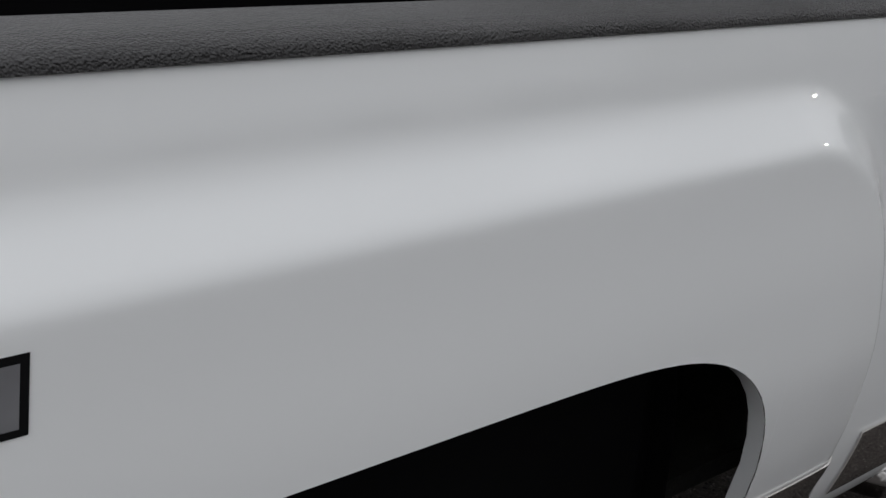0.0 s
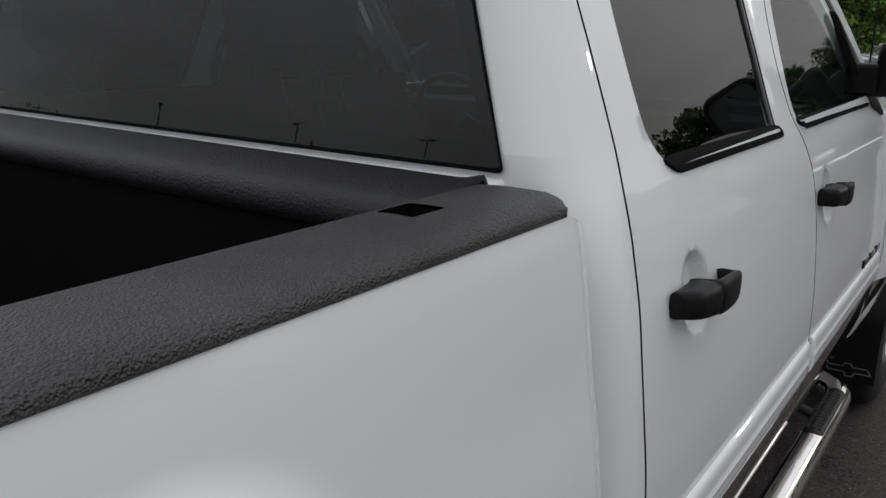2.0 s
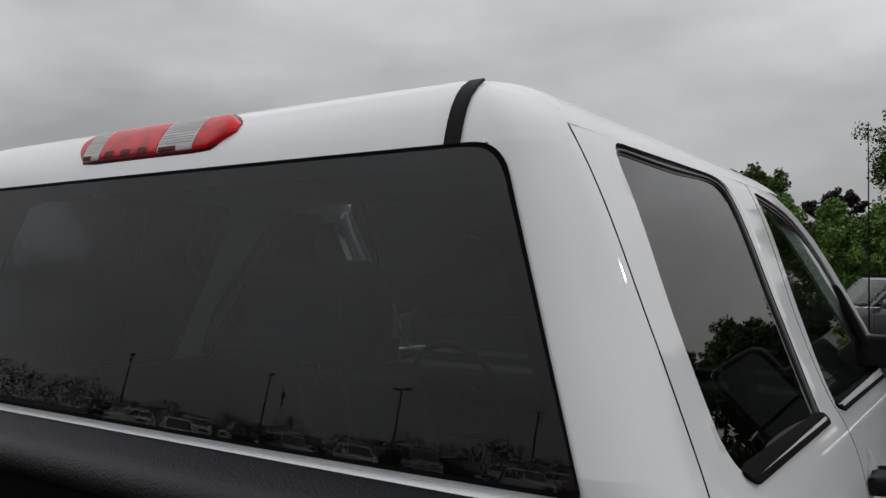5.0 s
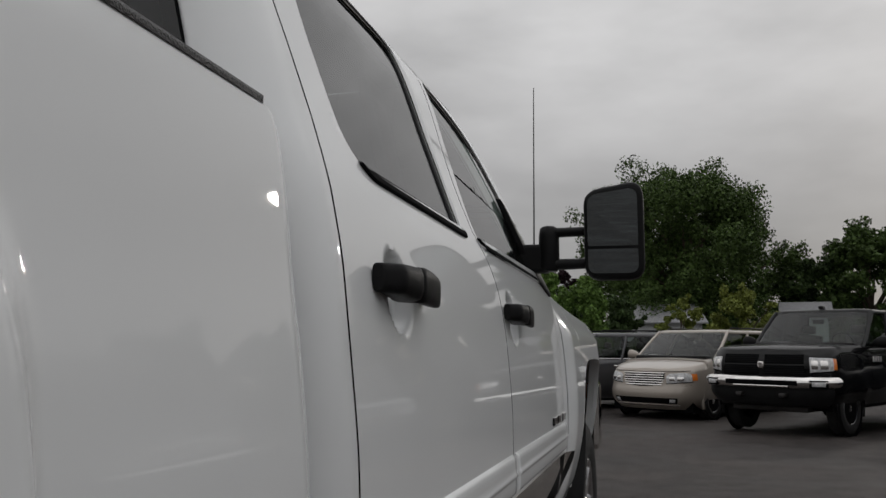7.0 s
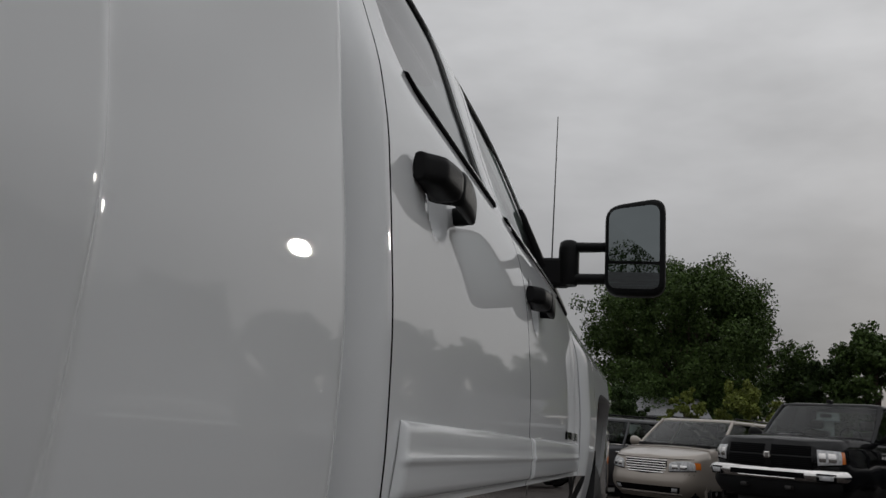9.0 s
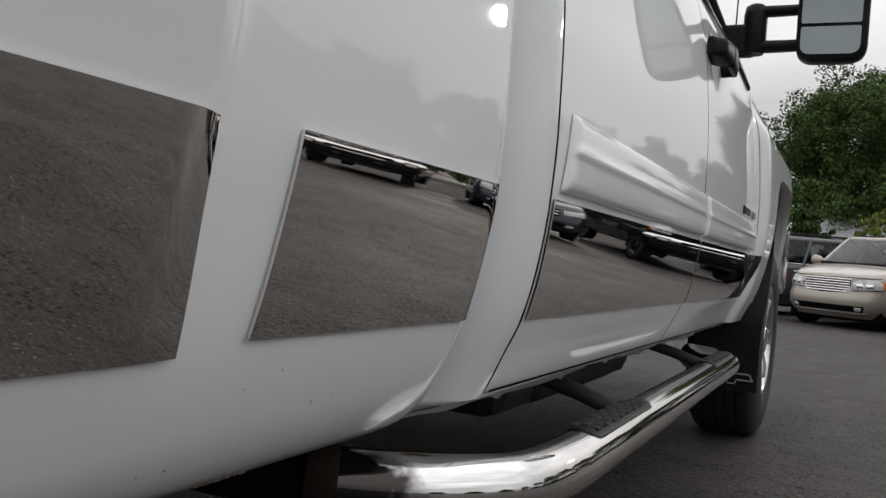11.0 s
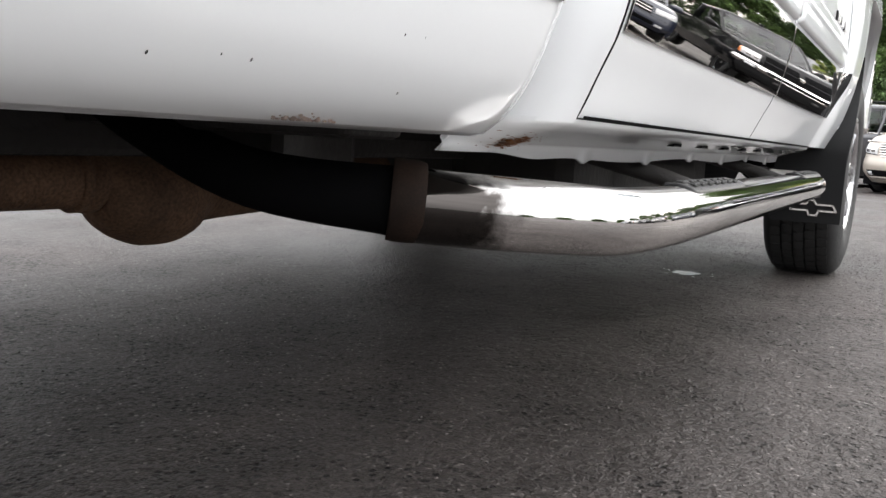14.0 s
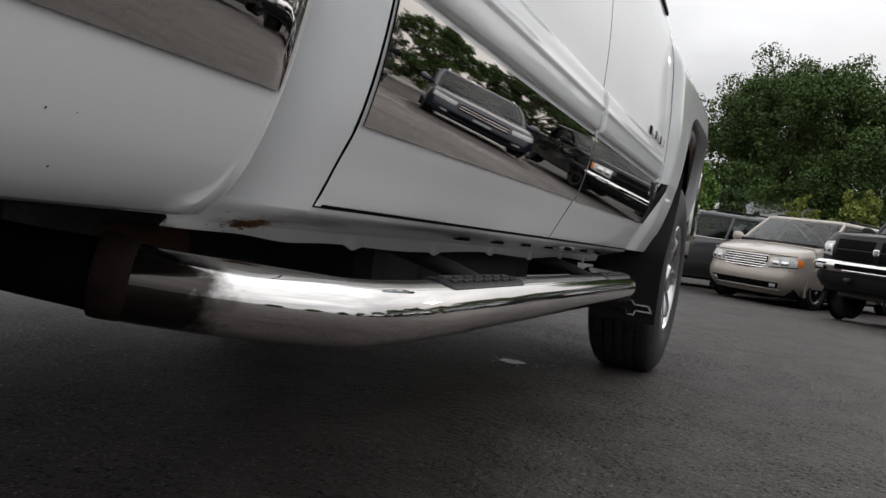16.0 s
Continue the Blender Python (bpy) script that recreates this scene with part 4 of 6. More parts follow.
# ---- front end of the pickup ----
AX_F, AX_R, R_TYRE = 2.93, -1.27, .395


def front_arch(y):
    u = min(1.0, abs(y - AX_F) / .57)
    return .50 + .60 * (1 - u ** 4.0) ** .25


fender_edge = curve([(2.0, 1.345), (2.2, 1.325), (2.6, 1.30), (3.2, 1.27), (3.75, 1.20)])
F = []
for y in spread(DOOR_FRONT + .006, AX_F - .57, 12):
    F.append([(cab_side(z) + flare(y, z), y, z) for z in spread(.535, fender_edge(y), 40)])
for k in range(37):
    y = AX_F - .57 * math.cos(math.pi * k / 36)
    z0 = max(.535, front_arch(y))
    back = .10 * ss((y - 3.2) / .6)
    F.append([(cab_side(z) + flare(y, z) - back, y, z) for z in spread(z0, fender_edge(y), 40)])
for y in spread(3.52, 3.78, 6):
    F.append([(cab_side(z) + flare(y, z) - .10 * ss((y - 3.2) / .6) - .06 * ss((y - 3.6) / .2), y, z) for z in spread(.62, fender_edge(y), 40)])
both("front_fender", F, WHITE, truck, "white front fender with a squared wheel opening")
L = []
for k in range(41):
    y = AX_F - .57 * math.cos(math.pi * k / 40)
    z = max(.535, front_arch(y))
    x = cab_side(z) + flare(y, z) - .10 * ss((y - 3.2) / .6)
    L.append([(x, y, z), (x - .012, y, z - .004), (x - .05, y, z - .002)])
both("wheel_opening_lip", L, WHITE, truck, "", 0.0, (0, 0, -1))
W = []
for k in range(31):
    y = AX_F - .585 * math.cos(math.pi * k / 30)
    z = .46 + .66 * (1 - min(1, abs(y - AX_F) / .585) ** 4) ** .25
    W.append([(-.02, y, z), (-.45, y, z)])
both("wheel_liner", W, INNER, truck, "", 0.0, (0, 0, -1))
# hood
H = []
for x in spread(0, 1, 24):
    col = []
    for y in spread(2.22, 3.80, 24):
        edge = cab_side(fender_edge(y)) - .10 * ss((y - 3.2) / .6) - .06 * ss((y - 3.6) / .2)
        xx = CX + (edge - CX) * x
        col.append((xx, y, fender_edge(y) + .075 * (1 - x ** 3) - .05 * ss((y - 3.6) / .2)))
    H.append(col)
both("hood", H, WHITE, truck, "white hood", .012, (0, 0, 1))
part("cowl", block((2 * CX + .10, 2.05, 1.27), (-.10, 2.26, 1.335), .01), PLASTIC, truck, "black plastic cowl")
part("nose_panel", block((2 * CX + .19, 3.66, .70), (-.19, 3.745, 1.195), .03), WHITE, truck, "white nose panel behind the grille")
grille = part("grille", block((2 * CX + .40, 3.74, .80), (-.40, 3.81, 1.15), .03), PLASTIC, truck, "black front grille")
part("grille_bar", block((2 * CX + .38, 3.79, .955), (-.38, 3.83, 1.005), .015), CHROME, grille, "chrome crossbar")
part("front_panel", block((2 * CX + .10, 3.60, .62), (-.10, 3.78, 1.235), .03), WHITE, truck, "white front end panel")
part("front_bumper", block((2 * CX + .0, 3.62, .50), (.0, 3.92, .72), .05, 3), CHROME, truck, "chrome front bumper")
for sx in (1, -1):
    a, b = sorted((CX + sx * 1.02, CX + sx * 1.09))
    part("bumper_end", block((a, 3.50, .62), (b, 3.66, .98), .03, 3), CHROME, truck, "chrome bumper end")
# windshield between the sloping pillars
G = []
for u in spread(0, 1, 20):
    col = []
    for v in spread(0, 1, 14):
        y = 1.40 + (2.16 - 1.40) * v + .06 * (1 - (2 * u - 1) ** 2)
        z = 1.955 - .61 * v
        hx = abs((cab_side(z) - .035) - CX)
        col.append((CX + (2 * u - 1) * hx, y, z))
    G.append(col)
ws = grid("windshield", G, GLASS_LITE, truck, "green-tinted windshield", (0, 1, 1))
ws.visible_shadow = False
A = []
for v in spread(0, 1, 16):
    y, z = 1.47 + (2.13 - 1.47) * v, 1.915 - .583 * v
    xo = cab_side(min(z, 1.92)) - .012
    A.append([(xo - .05, y + .05, z + .005), (xo - .02, y + .045, z + .012), (xo, y + .01, z + .006), (xo + .004, y - .03, z - .01), (xo - .01, y - .05, z - .03)])
both("windshield_pillar", A, WHITE, truck, "white windshield pillar", .012, (1, 0, 0))

# antenna
antenna = tube("antenna", [(-.115, 2.36, 1.31), (-.113, 2.35, 1.36), (-.106, 2.325, 2.225)], [.010, .0035, .0018], TRIMBLACK, truck, "thin black whip antenna", 8)

# tow mirror

def rounded_slab(x0, x1, z0, z1, y0, y1, r, puff=0.0, per=6):
    """A rounded upright slab facing along y."""
    loop = round_poly([(x0, z0), (x1, z0), (x1, z1), (x0, z1)], r, per)
    c = Vector(((x0 + x1) / 2, (z0 + z1) / 2))
    rows = []
    for y, s in ((y0, .001), (y0, .80), (y0, .93), (y0 + .004, .975), (y0 + .014, 1.0), (y0 + (y1 - y0) * .5, 1.0), (y1 - .03, .93), (y1 - .008, .78), (y1 + puff, .45), (y1 + puff, .001)):
        rows.append([(c.x + (p.x - c.x) * s, y, c.y + (p.y - c.y) * s) for p in loop] )
    return [r + [r[0]] for r in rows]


def solid(name, rows, material, parent, label=""):
    g = grid(name, rows, material, parent, label)
    bm = bmesh.new(); bm.from_mesh(g.data)
    bmesh.ops.remove_doubles(bm, verts=bm.verts, dist=.0003)
    bmesh.ops.recalc_face_normals(bm, faces=bm.faces)
    bm.to_mesh(g.data); bm.free()
    return g


def tow_mirror(sx):
    fx = lambda x: x if sx > 0 else 2 * CX - x
    rise = lambda x, z: z + .16 * (x - .239) * max(0.0, (z - 1.5) / .19)
    M = lambda rows: [[(fx(x), y, rise(x, z)) for x, y, z in r] for r in rows]
    lean = lambda rows: [[(x, y - .10 * (z - 1.5), z) for x, y, z in r] for r in rows]
    hull = solid("mirror_shell", lean(M(rounded_slab(.142, .342, 1.372, 1.690, 1.83, 1.93, .055, .01))), PLASTIC, truck, "black towing mirror shell")
    for nm, z0, z1, lb in (("upper_mirror_glass", 1.484, 1.668, "large flat mirror glass"), ("lower_mirror_glass", 1.392, 1.474, "small convex mirror glass")):
        loop = round_poly([(.156, z0), (.322, z0), (.322, z1), (.156, z1)], [.03 if z0 < 1.4 else .006, .03 if z0 < 1.4 else .006, .035 if z1 > 1.5 else .006, .035 if z1 > 1.5 else .006], 5)
        mesh_from(nm, [(fx(p.x), 1.8235 + .05 * (p.x - .239) - .10 * (p.y - 1.5), rise(p.x, p.y)) for p in loop], [tuple(range(len(loop)))], MIRROR, hull, lb, False, (0, -1, 0))
    for z, r, x0 in ((1.540, .017, .02), (1.428, .019, .02)):
        tube("mirror_arm", [(fx(x0), 1.865, z), (fx(.10), 1.872, z + .002), (fx(.16), 1.876, z + .004)], [r * 1.05, r, r * .95], PLASTIC, truck, "black telescoping mirror arm", 12, (1.5, 1.0))
    post = [(fx(.018), 1.865, 1.405), (fx(.018), 1.865, 1.42), (fx(.018), 1.865, 1.53), (fx(.018), 1.865, 1.555), (fx(.018), 1.865, 1.563)]
    tube("mirror_pivot", post, [.030, .036, .036, .032, .02], PLASTIC, truck, "black mirror pivot post", 16)
    bmb = block((fx(-.10) if sx > 0 else fx(.02), 1.84, 1.40), (fx(.02) if sx > 0 else fx(-.10), 1.90, 1.50), .012)
    part("mirror_bracket", bmb, PLASTIC, truck, "black mirror bracket")
    tri = round_poly([(1.765, 1.655), (2.035, 1.365), (2.06, 1.325), (1.875, 1.375)], [.01, .03, .02, .01], 4)
    rows = []
    for off, s in ((-.012, 1.0), (.006, 1.0), (.010, .93), (.010, .001)):
        c = Vector((1.93, 1.44))
        rows.append([(fx(cab_side((c + (p - c) * s).y) + off), (c + (p - c) * s).x, (c + (p - c) * s).y) for p in tri + [tri[0]]])
    solid("mirror_sail", rows, PLASTIC, truck, "black triangular mirror base")


tow_mirror(1)
tow_mirror(-1)

# centre brake lamp over the rear window
LX0, LX1 = -1.272, -.818


def lamp_point(x, a, grow=0.0):
    """A point on the bulged lamp: x along it, a from its lower to its upper edge."""
    e = min(x - LX0, LX1 - x)
    h = .027 * (.20 + .80 * ss((e + .008) / .06)) + grow
    c = math.cos(a)
    z = 1.925 - h * c * (1.30 if c > 0 else 1.0)
    o = (.019 + grow) * math.sin(a) ** .6 * ss((e + .012) / .035)
    return (x + .30 * (z - 1.925) * ss(e / .03), .031 + .52 * (z - 1.925) - o * .9, z + o * .25)


def lamp_rows(x0, x1, grow=0.0):
    return [[lamp_point(x, math.pi * j / 14, grow) for j in range(15)] for x in spread(x0, x1, 12)]


lamp_base = grid("brake_lamp_housing", [[(x, y + .006, z - .003) for x, y, z in r] for r in lamp_rows(LX0, LX1, .005)], DARKRED, truck, "high mounted brake lamp with red and clear lenses", (0, -1, .3), .004)
for x0, x1, m, lb in ((LX0 + .002, -1.232, RED, "red lens"), (-1.230, -1.177, CLEAR, "clear ribbed lens"), (-1.175, -1.003, RED, "red lens"), (-1.001, -.906, CLEAR, "clear ribbed lens"), (-.904, LX1 - .002, RED, "red lens")):
    lens = grid("lens", lamp_rows(x0, x1, .0010), m, lamp_base, lb, (0, -1, .3), .003)
    if m is CLEAR:
        for a0 in spread(.95, 2.6, 13):
            R_ = [[lamp_point(x, a0 + d, .0016) for d in (0, .02, .04)] for x in spread(x0 + .003, x1 - .003, 6)]
            grid("lens_rib", R_, PAINTGREY, lamp_base, "", (0, -1, .3))
        R_ = [[lamp_point(x, a0, .0018) for a0 in spread(.45, .80, 5)] for x in spread(x0 + .004, x0 + (x1 - x0) * .55, 6)]
        grid("lens_foot", R_, DARKRED, lamp_base, "dark red lens foot", (0, -1, .3))
    elif x1 - x0 > .1:
        for k in range(3):
            xa = x0 + .016 + k * .050
            R_ = [[lamp_point(x, a0, .0014) for a0 in spread(.50, .95, 5)] for x in spread(xa, xa + .028, 4)]
            grid("reflector_cell", R_, DARKRED, lamp_base, "", (0, -1, .3))

# ---- side step ----
bar_path = smooth_path([(-.172, -.112, .441), (-.128, -.08, .437), (-.075, -.035, .433), (-.024, .035, .428), (.003, .10, .424), (.016, .20, .423), (.020, .36, .423), (.020, .9, .424), (.020, 1.4, .425), (.020, 1.76, .4255), (.010, 1.84, .426), (-.03, 1.90, .426), (-.12, 1.95, .426)], 10)
side_step = tube("side_step_tube", [p - Vector((0, 0, .006)) for p in bar_path], .0405, STEPTUBE, truck, "polished stainless side step tube", 32, (1.04, 1.0))
tube("end_flange", [p - Vector((0, 0, .003)) for p in bar_path[:8]], [.0435, .0442, .0445, .0445, .0445, .0443, .0438, .0418], FLANGE, side_step, "rust brown end flange", 28, (1.04, 1.0))
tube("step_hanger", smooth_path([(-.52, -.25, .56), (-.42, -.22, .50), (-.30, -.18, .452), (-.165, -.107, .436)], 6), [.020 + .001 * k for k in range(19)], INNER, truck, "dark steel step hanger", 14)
part("muffler", block((-.62, .95, .345), (-.28, 1.70, .50), .06, 4), DARKSTEEL, truck, "dark dull exhaust box", True)
# Unseen block, added to keep far-side light off the ground below.
part("tank_block", block((-1.80, .05, .33), (-1.25, 1.55, .56), .05, 3), DARKSTEEL, truck, "dark unseen tank-like block added under the cab to block light", True)
for y in (.66, 1.62):
    tube("step_bracket", [(.01, y, .42), (-.10, y - .01, .455), (-.3, y - .02, .50)], .016, DARKSTEEL, truck, "dark steel step bracket", 10)
step_r = tube("side_step_tube", [(2 * CX - p.x, p.y, p.z) for p in bar_path], .043, CHROME, truck, "polished stainless side step tube", 16)


def step_pad(y0, y1, zc):
    """Ribbed tread pad let into the top of the tube."""
    cx, r = .020, .0405
    on = lambda x: math.sqrt(max(1e-6, (r * 1.06) ** 2 - (x - cx) ** 2)) - r * 1.06
    loop = round_poly([(cx - .030, y0), (cx + .028, y0), (cx + .028, y1), (cx - .030, y1)], .028, 8)
    c = Vector((cx, (y0 + y1) / 2))

    def ringed(s, dz):
        out = []
        for p in loop + [loop[0]]:
            x = c.x + (p.x - c.x) * s
            y = c.y + (p.y - c.y) * (1 - (1 - s) * (.22 if s > .5 else 1))
            out.append((x, y, zc + dz + on(x)))
        return out
    pad = solid("step_pad", [ringed(s_, dz) for s_, dz in ((1.0, -.006), (1.0, .000), (.95, .0016), (.86, .002), (.6, .002), (.3, .002), (.001, .002))], PLASTIC, side_step, "black ribbed rubber step pad")
    n = int((y1 - y0 - .05) / .022)
    for i in range(n):
        for j in range(3):
            y = y0 + .03 + i * .022
            x = cx - .018 + j * .016 - (0.002 if i % 2 else 0)
            z = zc + on(x)
            part("tread_cleat", block((x - .006, y, z - .001), (x + .006, y + .016, z + .0046), .0015, 1), RUBBER, pad)


step_pad(.29, .66, .4582)
step_pad(1.42, 1.79, .4602)

# mud flap with the maker's outline shape in bright metal
M = []
for u in spread(0, 1, 16):
    col = []
    for v in spread(0, 1, 24):
        z = .272 + .03 * 0 + (.86 - .272) * v
        yb = 2.30 + .02 * (1 - v) + (.12 * ss((z - .52) / .3))
        xo = .066 + .012 * ss((z - .45) / .2)
        xi = -.165 + .14 * ss((z - .50) / .2)
        col.append((xi + (xo - xi) * u, yb + .02 * u - .03 * ss((u - .85) / .15) * 0, z))
    M.append(col)
flap = grid("mud_flap", M, PLASTIC, truck, "black moulded mud flap", (0, -1, 0), .006)
emblem = [(-.105, .338), (-.045, .338), (-.040, .352), (-.020, .352), (-.012, .338), (.040, .338), (.052, .316), (-.004, .316), (-.010, .300), (-.034, .300), (-.040, .316), (-.095, .316)]
bm = bmesh.new()
for i in range(len(emblem)):
    a, b = Vector(emblem[i]), Vector(emblem[(i + 1) % len(emblem)])
    d = (b - a).normalized() * .003
    nrm = Vector((-d.y, d.x))
    q = [a - d + nrm, b + d + nrm, b + d - nrm, a - d - nrm]
    f = bm.faces.new([bm.verts.new((p.x, 2.309 + .02 * (p.x + .165) / .23, p.y)) for p in q])
    ex = bmesh.ops.extrude_face_region(bm, geom=[f])
    for v in [e for e in ex["geom"] if isinstance(e, bmesh.types.BMVert)]:
        v.co.y -= .004
part("emblem_outline", bm, CHROME, flap, "bright metal outline emblem")


# ---- wheels ----
def wheel(x_out, y, sx, parent, R=R_TYRE, width=.255, rim_mat=ALLOY, name="wheel", spokes=8, rim_r=.225, simple=False, zc=None):
    """Outer sidewall at x_out, turned round x; sx = +1 faces +x."""
    w = thing(name, "", "")
    w.parent = parent
    w.matrix_basis = Matrix.Translation((x_out, y, R if zc is None else zc)) @ Matrix.Diagonal((sx, 1, 1, 1))
    wd = width
    prof = [(-.012, rim_r), (-.002, rim_r + .02), (0.004, rim_r + .06), (0.002, R - .075), (-.008, R - .035), (-.022, R - .012), (-.034, R - .003)]
    n_g = 1 if simple else 4
    t0, t1 = -.036, -wd + .036
    if not simple:
        for g in range(n_g):
            a = t0 + (t1 - t0) * (g + 1) / (n_g + 1)
            prof += [(a + .006, R), (a + .005, R - .011), (a - .005, R - .011), (a - .006, R)]
    prof += [(-wd + .034, R - .003), (-wd + .022, R - .012), (-wd + .006, R - .04), (-wd, R - .08), (-wd + .012, rim_r)]
    part("tyre", lathe(prof, 32 if simple else 64), RUBBER, w, "black ribbed tyre", True)
    if not simple:
        bm = bmesh.new()
        for k in range(56):
            a = 2 * math.pi * k / 56
            for g in range(5):
                xa = t0 + (t1 - t0) * (g + .5) / 5
                m = Matrix.Rotation(a + g * .03, 4, "X")
                r = bmesh.ops.create_cube(bm, size=1)
                for v in r["verts"]:
                    v.co = m @ Vector((xa + v.co.x * .034, v.co.y * .034, R - .002 + v.co.z * .007))
        part("tread", bm, RUBBER, w, "")
    rim = part("rim", lathe([(-.030, rim_r + .003), (-.008, rim_r + .002), (-.006, rim_r - .010), (-.025, rim_r - .022), (-.10, rim_r - .03), (-.16, rim_r - .03)], 40), rim_mat, w, "bright alloy rim", True)
    part("brake_disc", lathe([(-.11, .001), (-.11, .14), (-.12, .16), (-.13, .16)], 24), DARKSTEEL, w, "", True)
    for k in range(spokes):
        bm = bmesh.new()
        a = 2 * math.pi * k / spokes
        m = Matrix.Rotation(a, 4, "X")
        vs = []
        for r_, hw, xx in ((.05, .026, -.030), (.12, .022, -.022), (rim_r - .012, .030, -.014)):
            for s in (-1, 1):
                vs.append([bm.verts.new(m @ Vector((xx, s * hw, r_))), bm.verts.new(m @ Vector((xx - .035, s * hw * 1.1, r_)))])
        for i in (0, 2):
            A0, B0, A1, B1 = vs[i], vs[i + 1], vs[i + 2], vs[i + 3]
            bm.faces.new((A0[0], B0[0], B1[0], A1[0])); bm.faces.new((A0[1], A1[1], B1[1], B0[1]))
            bm.faces.new((A0[0], A1[0], A1[1], A0[1])); bm.faces.new((B0[0], B0[1], B1[1], B1[0]))
        part("spoke", bm, rim_mat, w)
    part("hub_cap", lathe([(-.012, .001), (-.012, .045), (-.02, .06), (-.04, .066)], 24), rim_mat, w, "", True)
    return w


wheel(.058, AX_F - .13, 1, truck, width=.275, zc=R_TYRE + .014 * AX_F)
wheel(2 * CX - .058, AX_F, -1, truck, zc=R_TYRE + .014 * AX_F)
wheel(.052, AX_R, 1, truck, zc=R_TYRE + .014 * AX_R)
wheel(2 * CX - .052, AX_R, -1, truck, zc=R_TYRE + .014 * AX_R)

# ---- underbody ----
for sx in (1, -1):
    a, b = sorted((CX + sx * .40, CX + sx * .48))
    part("frame_rail", block((a, -2.0, .46), (b, 3.6, .62), .01), DARKSTEEL, truck, "dark steel frame rail")
tube("rear_axle", [(CX - .9, AX_R, .40), (CX - .2, AX_R, .40), (CX - .12, AX_R, .40), (CX + .12, AX_R, .40), (CX + .2, AX_R, .40), (CX + .9, AX_R, .40)], [.05, .05, .16, .16, .05, .05], DARKSTEEL, truck, "dark rear axle", 20)
tube("exhaust_pipe", smooth_path([(-.70, -2.0, .445), (-.70, -1.0, .43), (-.71, -.45, .424), (-.71, -.08, .420)], 5), .041, RUSTY, truck, "rusty brown exhaust pipe", 20)
lump = [(-.10, .042), (-.095, .046), (-.085, .046), (-.08, .043), (-.065, .050), (-.045, .064), (-.02, .075), (.01, .081), (.035, .081), (.06, .076), (.08, .068), (.10, .062), (.16, .059), (.30, .055), (.46, .050), (.62, .044)]
lump_r = curve(lump)
ys = spread(-.10, .62, 90)
muffler = tube("muffler", [(-.71, y, .420 - .55 * (lump_r(y) - .042)) for y in ys], [lump_r(y) for y in ys], RUSTY, truck, "rusty brown exhaust canister", 32)
tube("clamp_band", [(-.71, y, .4185) for y in (-.118, -.116, -.104, -.102)], [.042, .0455, .0455, .042], RUSTY, muffler, "rusty clamp band", 24)
tube("drive_shaft", [(CX, AX_R, .42), (CX, .3, .46)], .045, DARKSTEEL, truck, "dark drive shaft", 16)
part("transfer_case", block((CX - .22, .3, .36), (CX + .22, 1.3, .60), .05), DARKSTEEL, truck, "dark gearbox and transfer case")
part("tank_block", block((-.62, .75, .34), (-.30, 1.9, .56), .05), DARKSTEEL, truck, "dark underbody tank")
part("body_mount", block((-.50, -.09, .44), (-.34, .06, .54), .02), DARKSTEEL, truck, "dark body mount bracket")
part("bed_crossmember", block((2 * CX + .15, -.22, .50), (-.15, -.12, .60), .01), DARKSTEEL, truck, "")
part("bed_underside", block((2 * CX + .12, -2.05, .62), (-.12, -.10, .66)), DARKSTEEL, truck, "dark bed underside")
part("engine_splash_pan", block((2 * CX + .5, 2.2, .36), (-.5, 3.5, .6), .05), INNER, truck, "")

# ---- cab interior ----
def seat(x, y, w, name):
    s = thing(name, "", "")
    s.parent = truck
    part("seat_cushion", block((x - w / 2, y, .80), (x + w / 2, y + .48, .98), .05, 3), FABRIC, s)
    bm = block((x - w / 2, y - .08, .95), (x + w / 2, y + .06, 1.36), .05, 3)
    for v in bm.verts:
        v.co.y -= .18 * (v.co.z - .95) / .55
    part("seat_back", bm, FABRIC, s)
    for dx in ([0] if w < .8 else [-.35, .35]):
        part("headrest", block((x + dx - .14, y - .33, 1.53), (x + dx + .14, y - .22, 1.70), .045, 3), FABRIC, s)
        for px in (-.05, .05):
            tube("headrest_post", [(x + dx + px, y - .22, 1.33), (x + dx + px, y - .27, 1.56)], .007, DARKSTEEL, s, "", 8)
    return s


tagged(seat(CX - .42, 1.22, .54, "front_seat"), "grey cloth front seat")
tagged(seat(CX + .42, 1.22, .54, "front_seat"), "grey cloth front seat")
tagged(seat(CX, .36, 1.45, "rear_bench"), "grey cloth rear bench seat")
part("dashboard", block((2 * CX + .12, 1.86, 1.0), (-.12, 2.15, 1.30), .06, 3), PLASTIC, truck, "dark dashboard")
sw = smooth_path([(CX - .42 + .19 * math.cos(a), 1.72 - .07 * math.sin(a), 1.24 + .17 * math.sin(a)) for a in spread(0, 2 * math.pi, 17)], 3)
tube("steering_wheel", sw, .014, PLASTIC, truck, "black steering wheel", 8)
tube("steering_column", [(CX - .42, 1.72, 1.24), (CX - .42, 1.95, 1.14)], .035, PLASTIC, truck, "", 10)
part("interior_mirror", block((CX - .12, 1.62, 1.79), (CX + .12, 1.65, 1.86), .015), PLASTIC, truck, "dark interior mirror")
part("cab_inner_floor", block((2 * CX + .13, .02, .60), (-.13, 2.1, .64)), FABRIC, truck, "")
for sx in (1, -1):
    a, b = sorted((CX + sx * .80, CX + sx * .84))
    bm = block((a, .98, 1.36), (b, 1.10, 1.88), .01)
    for q in bm.verts:
        q.co.x -= sx * .16 * (q.co.z - 1.36) / .52
        q.co.y += .10 * (q.co.z - 1.36) / .52
    part("inner_pillar_trim", bm, FABRIC, truck)


